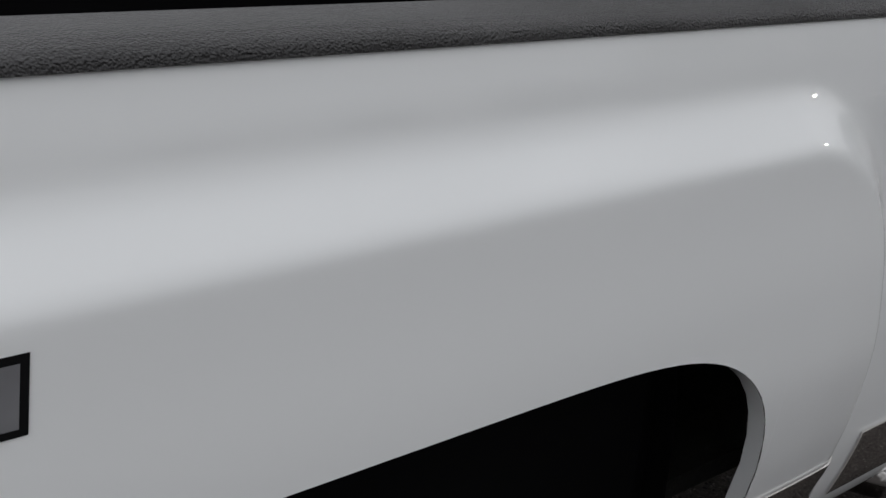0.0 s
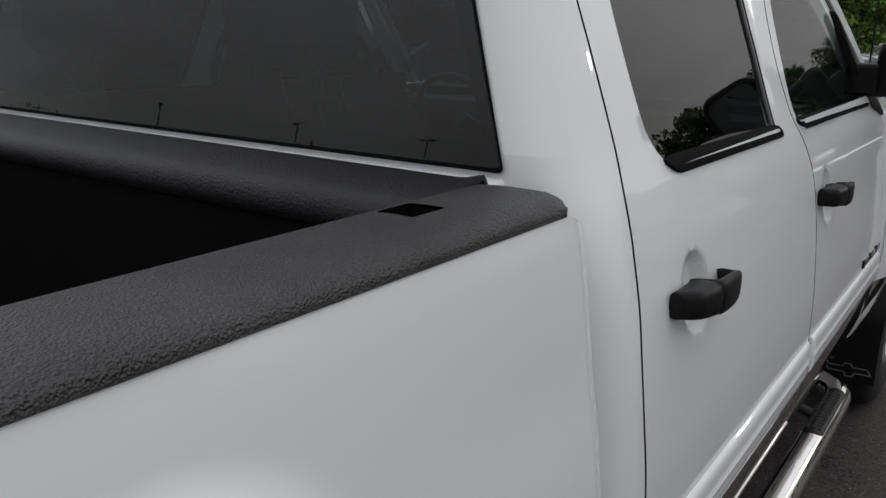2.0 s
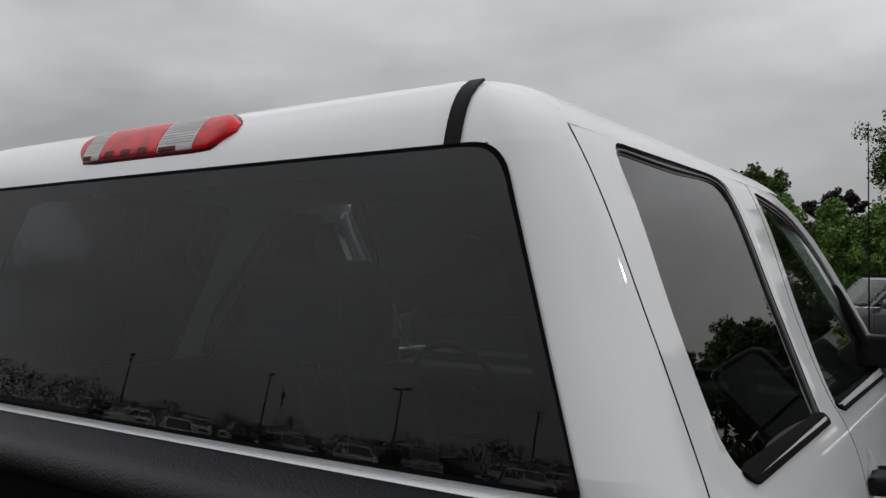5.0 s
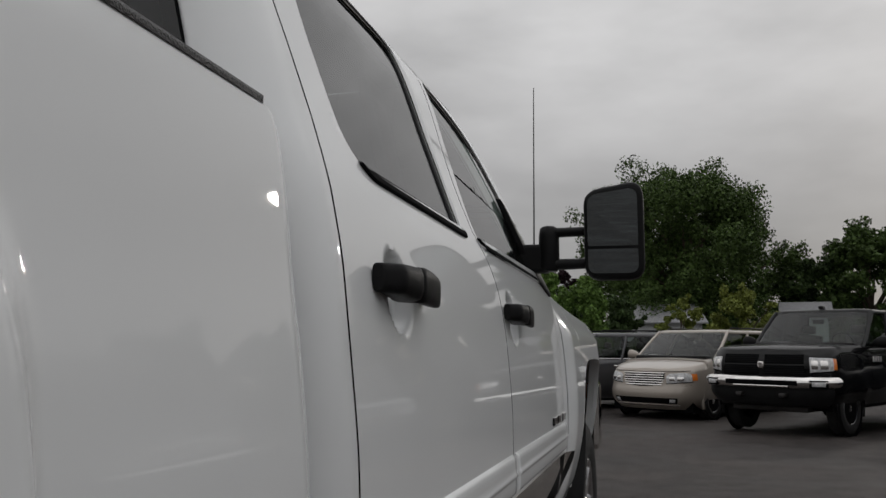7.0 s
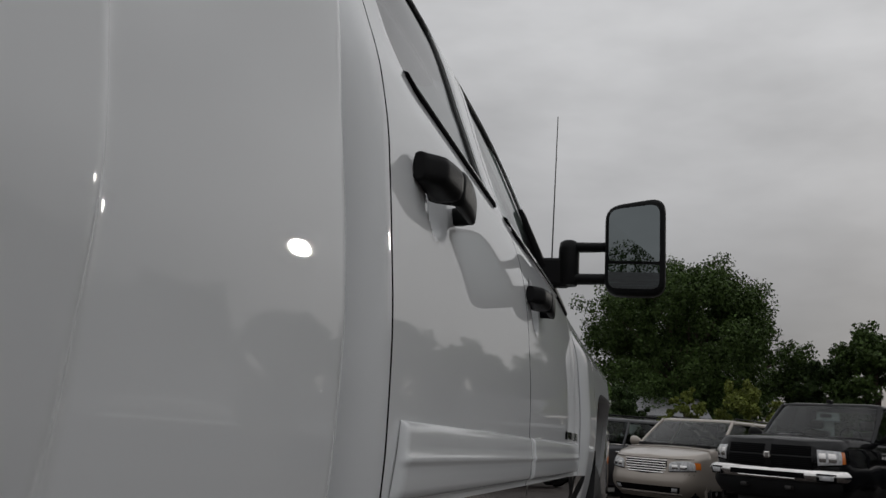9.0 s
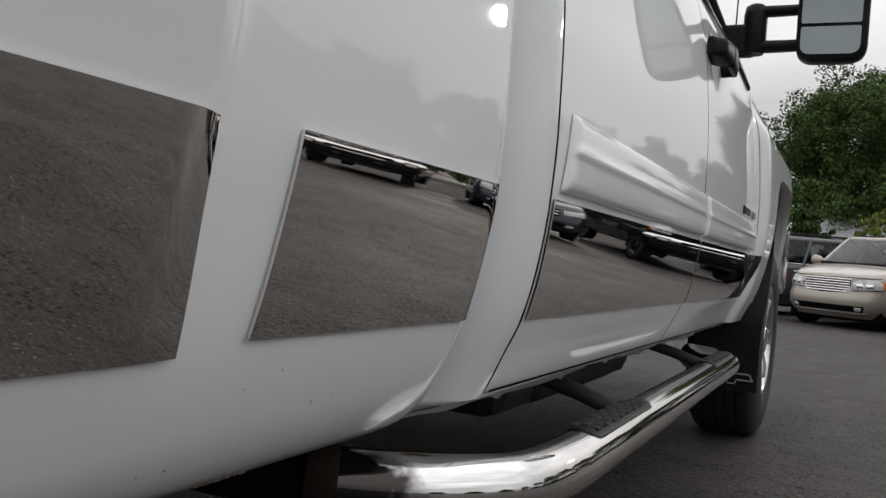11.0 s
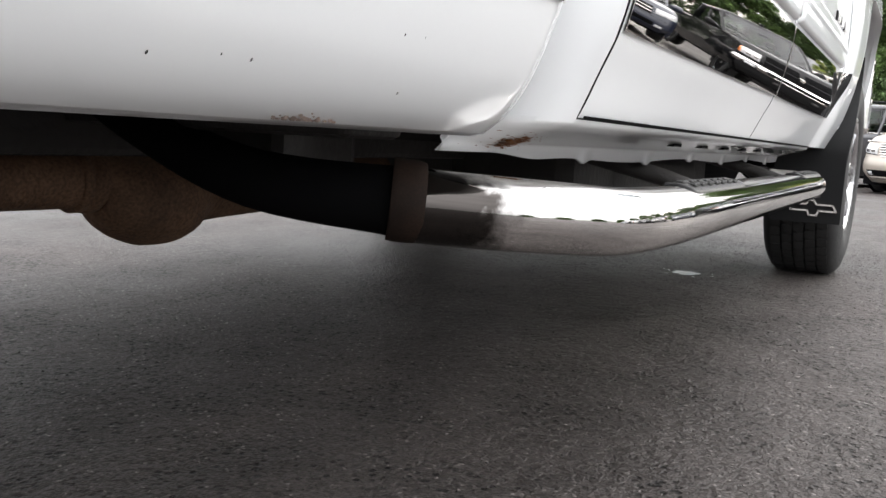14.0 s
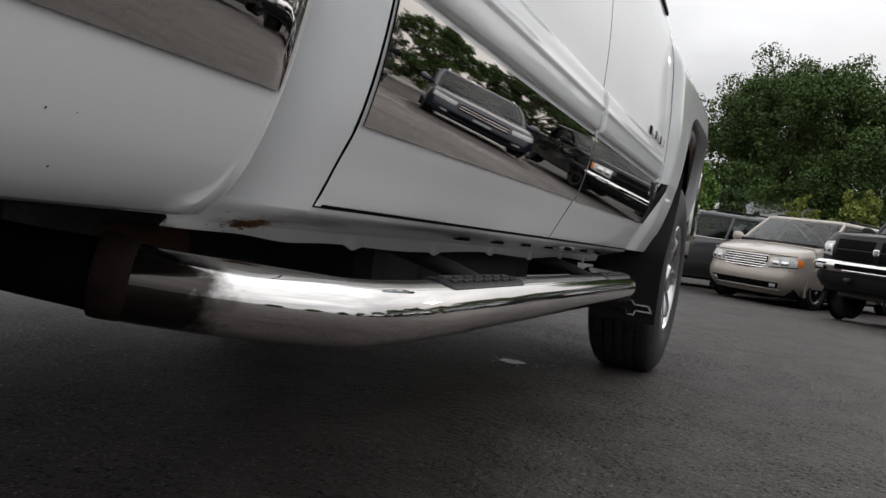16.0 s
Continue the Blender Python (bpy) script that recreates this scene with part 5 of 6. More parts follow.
# ---- other vehicles on the lot ----
CAR_GLASS = mat("car_glass", (0.012, 0.014, 0.015), 0.02, coat=0.6, coat_rough=0.0, ior=1.45)
PAINT = {
    "champagne": mat("champagne_paint", (0.37, 0.325, 0.28), 0.4, metal=0.35, coat=1.0, var=0.03, vscale=2),
    "black": mat("black_paint", (0.004, 0.004, 0.0045), 0.4, spec=0.02, coat=0.6, var=0.05, vscale=2),
    "grey": mat("dark_grey_paint", (0.045, 0.045, 0.05), 0.35, metal=0.3, coat=1.0, var=0.05, vscale=2),
    "navy": mat("navy_paint", (0.012, 0.016, 0.030), 0.3, coat=1.0, var=0.05, vscale=2),
    "white": mat("white_car_paint", (0.75, 0.75, 0.74), 0.4, coat=1.0, var=0.02, vscale=2),
    "silver": mat("silver_paint", (0.42, 0.43, 0.44), 0.35, metal=0.5, coat=1.0, var=0.03, vscale=2),
    "red": mat("dark_red_paint", (0.16, 0.015, 0.015), 0.35, coat=1.0, var=0.04, vscale=2),
}
CAR_CLEAR = glass_mat("car_clear_glass", (0.50, 0.57, 0.54), 0.0, 1.5)
LAMP = mat("headlamp_lens", (0.55, 0.55, 0.56), 0.1, coat=1.0, var=0.35, vscale=25)
AMBER = mat("amber_lens", (0.75, 0.20, 0.03), 0.2, coat=1.0)
PLATE_GREY = mat("plate_grey", (0.35, 0.36, 0.38), 0.5)


class Shell:
    """The painted lower body: plan outlines with rounded nose and tail, lofted upwards. Nose at y = 0, looking along -y."""

    def __init__(self, L, W, clear, top, front, depth, power, wb, R):
        self.L, self.hw, self.clear, self.top, self.front, self.depth, self.power, self.wb, self.R = L, W / 2, clear, curve(top), curve(front), depth, power, wb, R

    def width(self, y, z):
        sill = .10 * ss((self.clear + .22 - z) / .22)
        tumble = .055 * ss((z - .62 * self.top(y)) / (.5 * self.top(y)))
        flare = sum(.014 * math.exp(-((math.hypot(y - w, z - self.R) - self.R * 1.15) / .13) ** 2) for w in self.wb)
        return self.hw - sill - tumble + flare - .016

    def nose(self, a, z):
        """Point of the nose at the angle a (0 the middle, 90 degrees the side)."""
        s, c = math.sin(abs(a)), math.cos(a)
        k = 2 / self.power
        y = self.front(z) + self.depth * (1 - max(c, 0) ** k)
        x = self.width(max(y, .02), z) * s ** k
        return (math.copysign(x, a), y, z)

    def rows(self):
        A = spread(0, math.pi / 2, 22)
        levels = [0, .03, .08, .16, .26, .36, .46, .56, .66, .76, .85, .92, .97, 1.0]
        out = []
        for v in levels:
            half = []
            for a in A:
                y0 = self.depth * (1 - max(math.cos(a), 0) ** (2 / self.power))
                z = self.clear + (self.top(y0) - self.clear) * v
                p = self.nose(a, z)
                half.append((p[0] - (.035 * ss((v - .9) / .1)) * math.sin(a), p[1] + .05 * ss((v - .88) / .12) * math.cos(a), z))
            for y in spread(self.depth, self.L - .5, 46)[1:]:
                z = self.clear + (self.top(y) - self.clear) * v
                half.append((self.width(y, z) - .035 * ss((v - .9) / .1), y, z))
            for a in spread(0, math.pi / 2, 10)[1:]:
                y = self.L - .5 + .5 * math.sin(a) ** .7
                z = self.clear + (self.top(y) - self.clear) * v
                half.append((max(.001, self.width(y, z) * math.cos(a) ** .35) if a < 1.57 else .001, y - .06 * ss((v - .7) / .3), z))
            out.append(half)
        crest = out[-1]
        for s_, dz in ((.97, .012), (.9, .022), (.7, .034), (.4, .045), (.001, .050)):
            out.append([(x * s_, y + .03 * (1 - s_) * ss((self.depth - y) / .3), z + dz * ss(x / .3)) for x, y, z in crest])
        return out


def patch(sh, name, a0, a1, lo, hi, material, parent, label="", lift=.006, puff=0.0, nu=10, nv=7, thick=.02):
    """A piece that follows the nose between two shares of its half width and two heights."""
    P = []
    for u in spread(0, 1, nu):
        f = a0 + (a1 - a0) * u
        a = math.copysign(math.asin(min(1.0, abs(f) ** (sh.power / 2))), f)
        z0 = lo(u) if callable(lo) else lo
        z1 = hi(u) if callable(hi) else hi
        col = []
        for w in spread(0, 1, nv):
            x, y, z = sh.nose(a, z0 + (z1 - z0) * w)
            n = Vector((math.sin(a), -math.cos(a), 0)).normalized()
            d = lift + puff * (1 - (2 * w - 1) ** 2)
            col.append((x + n.x * d, y + n.y * d, z))
        P.append(col)
    return grid(name, P, material, parent, label, (.3 * (a0 + a1), -1, 0), thick)


def vehicle(name, label, category, m, paint, L, W, H, sh, belt, ws0, ws1, rw1, rw0, roof_w=.80, style="suv", group="", cabin=False):
    v = thing(name, label, category, m, group)
    col = PAINT[paint]
    hw, R, wb, clear = W / 2, sh.R, sh.wb, sh.clear
    half = sh.rows()
    rows = [r + [(-x, y, z) for x, y, z in reversed(r)] for r in half]
    body = solid("body", rows, col, v)
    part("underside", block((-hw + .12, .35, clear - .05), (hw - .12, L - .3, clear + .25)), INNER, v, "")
    # glasshouse: rounded in plan, leaning in to the roof
    rwid, bwid = hw * roof_w, hw * .90
    zr = H - .06
    mid = (ws1 + rw1) / 2
    zb_ = belt - .06

    def outline(w, y0, y1, r, bow):
        pts = round_poly([(-w, y0), (w, y0), (w, y1), (-w, y1)], [r, r, r * .7, r * .7], 8)
        return [Vector((p.x, p.y + bow * (p.x / w) ** 2 * (1 if p.y < (y0 + y1) / 2 else 0))) for p in pts]
    low, high = outline(bwid, ws0 - .08, rw0, .15, .24), outline(rwid, ws1, rw1, .15, .16)
    rows = []
    for s in (0, .2, .4, .6, .8, 1):
        bow = 1 + .022 * math.sin(math.pi * s)
        rows.append([((p.x + (q.x - p.x) * s) * bow, mid + (p.y + (q.y - p.y) * s - mid) * (1 + .010 * math.sin(math.pi * s)), zb_ + (zr - zb_) * s) for p, q in zip(low, high)])
    gh = solid("glasshouse", [r + [r[0]] for r in rows], CAR_CLEAR if cabin else CAR_GLASS, v, "clear window glass" if cabin else "dark reflecting glass")
    cen = Vector((0, mid))
    R_ = []
    for s, dz in ((1.03, -.045), (1.03, -.015), (1.012, .012), (.97, .030), (.88, .045), (.6, .056), (.3, .06), (.001, .06)):
        R_.append([(q.x * s, cen.y + (q.y - cen.y) * (1 - (1 - s) * (1 if s < .9 else .6)), zr + dz) for q in high + [high[0]]])
    solid("roof", R_, col, v)

    if cabin:
        part("dashboard", block((-bwid + .10, ws0 + .10, belt - .02), (bwid - .10, ws0 + .62, belt + .075), .03, 2), PLASTIC, v, "dark dashboard")
        part("cabin_lining", block((-bwid + .10, ws0 + .60, belt - .02), (bwid - .10, rw0 - .20, belt + .06)), FABRIC, v, "dark cabin lining")
        tube("steering_wheel", [(bwid * .45 + .17 * math.cos(t), ws0 + .72 - .08 * math.sin(t), belt + .08 + .15 * math.sin(t)) for t in spread(0, 2 * math.pi, 20)], .014, PLASTIC, v, "", 6)
        part("interior_mirror", block((-.10, ws1 + .02, zr - .20), (.10, ws1 + .05, zr - .13), .015), PLASTIC, v)
        part("paper_sheet", block((-bwid * .62, ws0 + .18, belt + .077), (-bwid * .30, ws0 + .42, belt + .080)), SIDING, v, "white paper sheet on the dashboard")
        for y in (ws0 + 1.30, ws0 + 2.15):
            for x in (-bwid * .46, bwid * .46):
                if y > rw0 - .6:
                    continue
                part("seat_back", block((x - .23, y, belt - .02), (x + .23, y + .13, belt + .20), .05, 2), SEATGREY, v)
                part("headrest", block((x - .12, y + .01, belt + .22), (x + .12, y + .11, belt + .37), .04, 2), SEATGREY, v)

    def post(nm, a, b, r, flat=(1.0, 1.0)):
        q = tuple((Vector(a) + Vector(b)) / 2 + Vector((math.copysign(.022, a[0]), 0, 0)))
        tube(nm, smooth_path([a, q, b], 5), r, col, v, "", 12, flat)
    for sx in (-1, 1):
        post("windshield_pillar", (sx * (bwid - .015), ws0 + .21, zb_), (sx * (rwid - .01), ws1 + .18, zr), .034)
        post("rear_pillar", (sx * (bwid - .02), rw0 - .10, zb_), (sx * (rwid - .02), rw1 - .10, zr), .075)
        cuts = {"pickup": (.52,), "van": (.36, .70), "suv": (.42, .74)}[style]
        for c in cuts:
            post("door_pillar", (sx * bwid, ws0 + (rw0 - ws0) * c, zb_), (sx * rwid, ws1 + (rw1 - ws1) * c, zr), .034)
        P = [[(sx * (bwid + d), y, zb_ + h) for y in spread(ws0 + .12, rw0 - .05, 12)] for d, h in ((.0, .045), (.012, .05), (.014, .065), (.0, .07))]
        grid("belt_molding", P, CHROME if paint in ("grey",) else TRIMBLACK, v, "", (sx, 0, 0))
        mz = belt + .02
        arm = tube("door_mirror", smooth_path([(sx * (hw - .10), ws0 + .50, mz), (sx * (hw + .04), ws0 + .47, mz + .05), (sx * (hw + .20), ws0 + .45, mz + .07)], 5), [.03, .03, .035, .05, .07, .085, .095, .098, .095, .085, .05], PLASTIC if style == "pickup" else col, v, "", 12, (.6, 1.0))
        zt = sh.top(ws0 + .6)
        for y in (ws0 + .30, ws0 + (rw0 - ws0) * cuts[0], ws0 + (rw0 - ws0) * .80):
            P = [[(sx * (sh.width(y + d, z) + .0015), y + d, z) for z in spread(clear + .12, zt - .05, 14)] for d in (0, .007)]
            grid("door_seam", P, INNER, v, "", (sx, 0, 0))
        for yh in (ws0 + (rw0 - ws0) * cuts[0] - .22, ws0 + (rw0 - ws0) * .80 - .22):
            x = sh.width(yh, zt - .16)
            part("door_handle", block((sx * x - .012, yh, zt - .18), (sx * x + .028, yh + .17, zt - .145), .008, 1), col if paint != "grey" else CHROME, v, "")
    for y in wb:
        for sx in (-1, 1):
            xo = sh.width(y, R) + .012
            # Flat black disc on the uncut body, painted as the shaded wheel opening.
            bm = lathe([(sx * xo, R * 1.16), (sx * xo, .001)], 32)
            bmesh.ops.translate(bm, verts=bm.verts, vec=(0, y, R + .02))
            part("dark_wheel_disc", bm, INNER, v)
            arc = [(sx * xo, y + R * 1.19 * math.cos(t), R + .02 + R * 1.19 * math.sin(t)) for t in spread(-.35, math.pi + .35, 28)]
            tube("wheel_arch", arc, .030, col, v, "", 8, (1.0, 1.0), True, (1, 0, 0))
            wheel(sx * (xo + .014), y, sx, v, R, .24, ALLOY, "wheel", 6, R * .62, True, R)
    return v


def slats(sh, parent, a, z0, z1, n, material, th, lift, label=""):
    for k in range(n):
        z = z0 + (z1 - z0) * (k + .5) / n
        patch(sh, "grille_slat", -a(z), a(z), z - th / 2, z + th / 2, material, parent, label, lift, .004, 16, 4, .012)


def minivan(m):
    sh = Shell(5.1, 1.98, .20, [(0, .93), (.25, .99), (.6, 1.06), (1.0, 1.12), (1.3, 1.14), (5.1, 1.14)],
               [(.2, .16), (.30, .05), (.42, .0), (.55, -.01), (.64, .03), (.9, .06), (1.0, .10), (1.14, .16)], .74, 2.7, (.98, 4.05), .345)
    v = vehicle("minivan", "champagne silver minivan with a chrome slatted grille", "minivan", m, "champagne", 5.1, 1.98, 1.76, sh, 1.14, .95, 1.85, 4.75, 5.0, .80, "van", cabin=True)
    g = patch(sh, "grille", -.46, .46, lambda u: .63 + .15 * abs(2 * u - 1) ** 3, .885, PLASTIC, v, "dark grille", .004, 0, 24, 6)
    slats(sh, g, lambda z: .445 - .9 * max(0, .72 - z), .645, .870, 5, CHROME, .024, .014)
    patch(sh, "grille_rim", -.47, .47, .880, .900, CHROME, g, "chrome grille rim", .012, .004, 24, 4)
    for s in (-1, 1):
        lamp = patch(sh, "headlamp", s * .50, s * .90, lambda u: .70 + .035 * u, lambda u: .875 + .035 * u - .05 * abs(2 * u - 1) ** 5, LAMP, v, "clear headlamp", .010, .012, 16, 8)
        patch(sh, "lamp_rim", s * .49, s * .91, lambda u: .685 + .035 * u, lambda u: .70 + .035 * u, INNER, lamp, "", .008, 0, 14, 3)
        for a in (.60, .74):
            patch(sh, "reflector", s * (a - .05), s * (a + .05), .745, .830, CHROME, lamp, "bright reflector bowl", .018, .010, 6, 6)
        patch(sh, "turn_lamp", s * .90, s * .955, .755, .880, AMBER, lamp, "amber corner lens", .008, .006, 8, 6)
        patch(sh, "fog_lamp", s * .56, s * .66, .335, .40, LAMP, v, "", .008, .006, 6, 5)
    patch(sh, "lower_intake", -.70, .70, .315, .425, INNER, v, "", .002, 0, 24, 4)
    patch(sh, "bumper_strip", -.74, .74, .270, .292, CHROME, v, "", .010, .004, 24, 4)
    patch(sh, "bumper_seam", -.96, .96, .655, .662, INNER, v, "", .001, 0, 30, 2)
    patch(sh, "hood_seam", -.90, .90, lambda u: .912 + .02 * abs(2 * u - 1), lambda u: .918 + .02 * abs(2 * u - 1), INNER, v, "", .001, 0, 30, 2)
    for s in (-1, 1):
        tube("roof_rail", [(s * .72, 2.2, 1.70), (s * .72, 2.3, 1.775), (s * .72, 4.3, 1.775), (s * .72, 4.4, 1.70)], .016, TRIMBLACK, v, "black roof rail", 8)
    return v


def big_pickup(m, paint, label, chrome=True, bright_grille=False, group=""):
    sh = Shell(5.9, 2.03, .44, [(0, 1.26), (.15, 1.30), (.4, 1.325), (.9, 1.345), (1.4, 1.355), (1.8, 1.33), (5.9, 1.37)],
               [(.4, .10), (.6, .05), (.9, .03), (1.05, .03), (1.2, .06), (1.36, .13)], .50, 3.0, (.97, 4.6), .41)
    v = vehicle("pickup_truck", label, "pickup truck", m, paint, 5.9, 2.03, 1.99, sh, 1.34, 1.38, 2.10, 3.55, 3.78, .80, "pickup", group, paint == "black" and not bright_grille)
    trim = CHROME if bright_grille else PAINT[paint]
    g = patch(sh, "grille", -.69, .69, lambda u: .88 + .05 * abs(2 * u - 1) ** 6, lambda u: 1.265 - .05 * abs(2 * u - 1) ** 6, trim, v, "chrome framed grille" if bright_grille else "black grille with crossed bars", .025, .004, 28, 10, .05)
    for s in (-1, 1):
        for z0, z1 in ((.92, 1.060), (1.085, 1.225)):
            patch(sh, "grille_mesh", s * .05, s * .63, z0, z1, INNER, g, "", .032, .001, 14, 5)
            for k in range(4):
                z = z0 + (z1 - z0) * (k + 1) / 5
                patch(sh, "grille_bar", s * .05, s * .62, z - .005, z + .005, TRIMBLACK if not bright_grille else CHROME, g, "", .036, .003, 12, 3, .01)
    y = sh.nose(0, 1.07)[1]
    part("emblem_plate", block((-.05, y - .06, 1.02), (.05, y - .03, 1.12), .02), CHROME, g, "plain chrome emblem shape")
    for s in (-1, 1):
        h = patch(sh, "headlamp", s * .705, s * .965, lambda u: .96 + .03 * u, lambda u: 1.185 - .01 * u, LAMP, v, "clear headlamp", .012, .014, 18, 8)
        patch(sh, "lamp_rim", s * .70, s * .985, lambda u: .938 + .03 * u, lambda u: .96 + .03 * u, INNER, h, "", .010, 0, 12, 3)
        for a in (.765, .875):
            patch(sh, "reflector", s * (a - .04), s * (a + .04), 1.01, 1.14, CHROME, h, "bright reflector bowl", .022, .010, 6, 6)
        patch(sh, "turn_lamp", s * .962, s * .988, 1.00, 1.165, AMBER, h, "amber corner lens", .012, .008, 8, 6)
    bp = CHROME if chrome else PAINT[paint]
    patch(sh, "front_bumper", -.975, .975, lambda u: .715 + .03 * abs(2 * u - 1) ** 4, .895, bp, v, "chrome front bumper" if chrome else "dark front bumper", .060, .065, 44, 14, .08)
    patch(sh, "bumper_slot", -.52, .52, .768, .842, INNER, v, "", .122, .004, 20, 5, .02)
    patch(sh, "bumper_ledge", -.40, .40, .742, .764, bp, v, "", .126, .006, 20, 4, .02)
    for s in (-1, 1):
        patch(sh, "fog_lamp_recess", s * .66, s * .86, .735, .850, INNER, v, "", .120, .004, 8, 5, .02)
        patch(sh, "fog_lamp", s * .69, s * .83, .760, .825, LAMP, v, "", .126, .008, 8, 5, .02)
        part("tow_hook", block((s * .34 - .05, -.10, .59), (s * .34 + .05, .02, .65), .02), DARKSTEEL, v)
    patch(sh, "air_dam", -.94, .94, .48, .725, PLASTIC, v, "black lower valance", .045, .01, 30, 6, .04)
    part("skid_plate", block((-.6, .2, .36), (.6, .7, .5), .03), DARKSTEEL, v)
    part("cargo_box_inside", block((-.80, 3.95, .95), (.80, 5.72, 1.425)), INNER, v)
    if paint == "black":
        part("roof_fin", block((-.04, 2.25, 1.98), (.04, 2.36, 2.04), .012, 1), PLASTIC, v)
        x = sh.width(2.1, .95)
        for k in range(4):
            part("badge_letter", block((x - .004, 1.72 + k * .10, 1.10), (x + .008, 1.79 + k * .10, 1.19), .003, 1), CHROME, v)
    return v


def crossover(m, paint, label, group="", cabin=False):
    sh = Shell(4.75, 1.92, .24, [(0, .96), (.3, 1.03), (.8, 1.08), (1.3, 1.12), (4.75, 1.12)],
               [(.24, .14), (.36, .03), (.5, .0), (.7, .02), (.95, .06), (1.12, .14)], .62, 2.9, (.95, 3.75), .36)
    v = vehicle("suv", label, "suv", m, paint, 4.75, 1.92, 1.72, sh, 1.12, 1.20, 1.90, 4.15, 4.62, .78, "suv", group, cabin)
    g = patch(sh, "grille", -.46, .46, .66, .90, TRIMBLACK, v, "dark grille", .006, .002, 20, 6)
    slats(sh, g, lambda z: .44, .69, .87, 2, CHROME, .024, .016)
    for s in (-1, 1):
        patch(sh, "headlamp", s * .52, s * .93, lambda u: .745 + .04 * u, lambda u: .89 + .05 * u, LAMP, v, "clear headlamp", .010, .010, 14, 7)
        patch(sh, "fog_lamp", s * .62, s * .74, .38, .45, LAMP, v, "", .008, .006, 6, 5)
        tube("roof_rail", [(s * .66, 2.2, 1.66), (s * .66, 2.3, 1.755), (s * .66, 3.9, 1.755), (s * .66, 4.0, 1.66)], .018, CHROME if paint != "grey" else TRIMBLACK, v, "roof rail", 8)
    patch(sh, "lower_intake", -.58, .58, .37, .48, INNER, v, "", .003, 0, 20, 4)
    patch(sh, "bumper_seam", -.96, .96, .628, .635, INNER, v, "", .001, 0, 30, 2)
    patch(sh, "number_plate", -.16, .16, .53, .60, PLATE_GREY, v, "blank grey plate", .012, 0, 4, 3)
    return v


def put(x, y, a):
    """Nose at (x, y), turned a degrees towards the viewer's left."""
    return pose(x, y, ground_z(y), 0, 0, -a)


ROW = "vehicles parked in a row"
tagged(minivan(put(-.12, 15.4, 30)), group=ROW)
tagged(big_pickup(put(1.76, 12.5, 32), "black", "black crew cab pickup with a chrome front bumper"), group=ROW)
tagged(crossover(put(-3.35, 17.4, 58), "grey", "dark grey crossover suv with roof rails", cabin=True), group=ROW)
tagged(crossover(put(4.3, 11.0, 28), "navy", "dark navy crossover with bright headlamps and grille", cabin=True), group=ROW)
tagged(big_pickup(put(6.95, 9.9, 26), "grey", "dark grey pickup with a broad chrome grille", True, True), group=ROW)
tagged(crossover(put(9.8, 8.9, 22), "black", "black crossover suv with a pale windshield"), group=ROW)
tagged(big_pickup(put(12.7, 8.1, 16), "white", "white pickup with a chrome grille", True, True), group=ROW)
tagged(crossover(put(15.6, 7.3, 15), "silver", "silver crossover suv parked in the row"), group=ROW)
tagged(big_pickup(put(-7.5, 13.5, -15), "white", "white pickup parked beyond the cab", True, True), group=ROW)
tagged(crossover(put(-10.8, 14.0, -12), "white", "white suv parked beyond the cab"), group=ROW)
FAR = "vehicles in the far rows"
paints = ["white", "black", "silver", "white", "grey", "black", "white", "red", "grey", "white"]
far_first = []
for k, pn in enumerate(paints):
    t = k / (len(paints) - 1)
    x, y = -36 + 26 * t, -30 - 22 * t
    ang = 125 + 16 * math.sin(k * 2.1)
    if k % 3 == 1:
        v = big_pickup(pose(x, y, ground_z(y), 0, 0, ang), pn, pn + " pickup parked in the far row", True, k % 2 == 0)
    else:
        v = crossover(pose(x, y, ground_z(y), 0, 0, ang), pn, pn + " suv parked in the far row")
    far_first.append(tagged(v, group=FAR))
for row, (xa, ya, xb, yb, n) in enumerate(((-58, -40, -16, -74, 15), (-78, -52, -24, -92, 16))):
    for k in range(n):
        t = (k + .3 * math.sin(k * 3.7 + row)) / (n - 1)
        x, y = xa + (xb - xa) * t, ya + (yb - ya) * t
        copy_thing(far_first[(k * 3 + row) % len(far_first)], pose(x, y, ground_z(y), 0, 0, 118 + 70 * ((k + row) % 3 == 0) + 9 * math.sin(k * 1.7)))


# ---- lamp posts, poles and flag ----
def lot_lamp(x, y, h, turn):
    v = thing("lot_lamp", "tall dark lot lamp with two flat heads", "lamp post", pose(x, y, ground_z(y), 0, 0, turn), "lot lamps")
    tube("post", [(0, 0, 0), (0, 0, h)], [.14, .10], POLE, v, "", 8)
    part("base", block((-.25, -.25, 0), (.25, .25, .7), .03), SIDING, v, "concrete base")
    tube("crossarm", [(-.9, 0, h - .1), (.9, 0, h - .1)], .035, POLE, v, "", 8)
    for s in (-1, 1):
        part("lamp_head", block((s * 1.15 - .50, -.30, h - .16), (s * 1.15 + .50, .30, h + .06), .04), POLE, v, "flat lamp head")
    return v


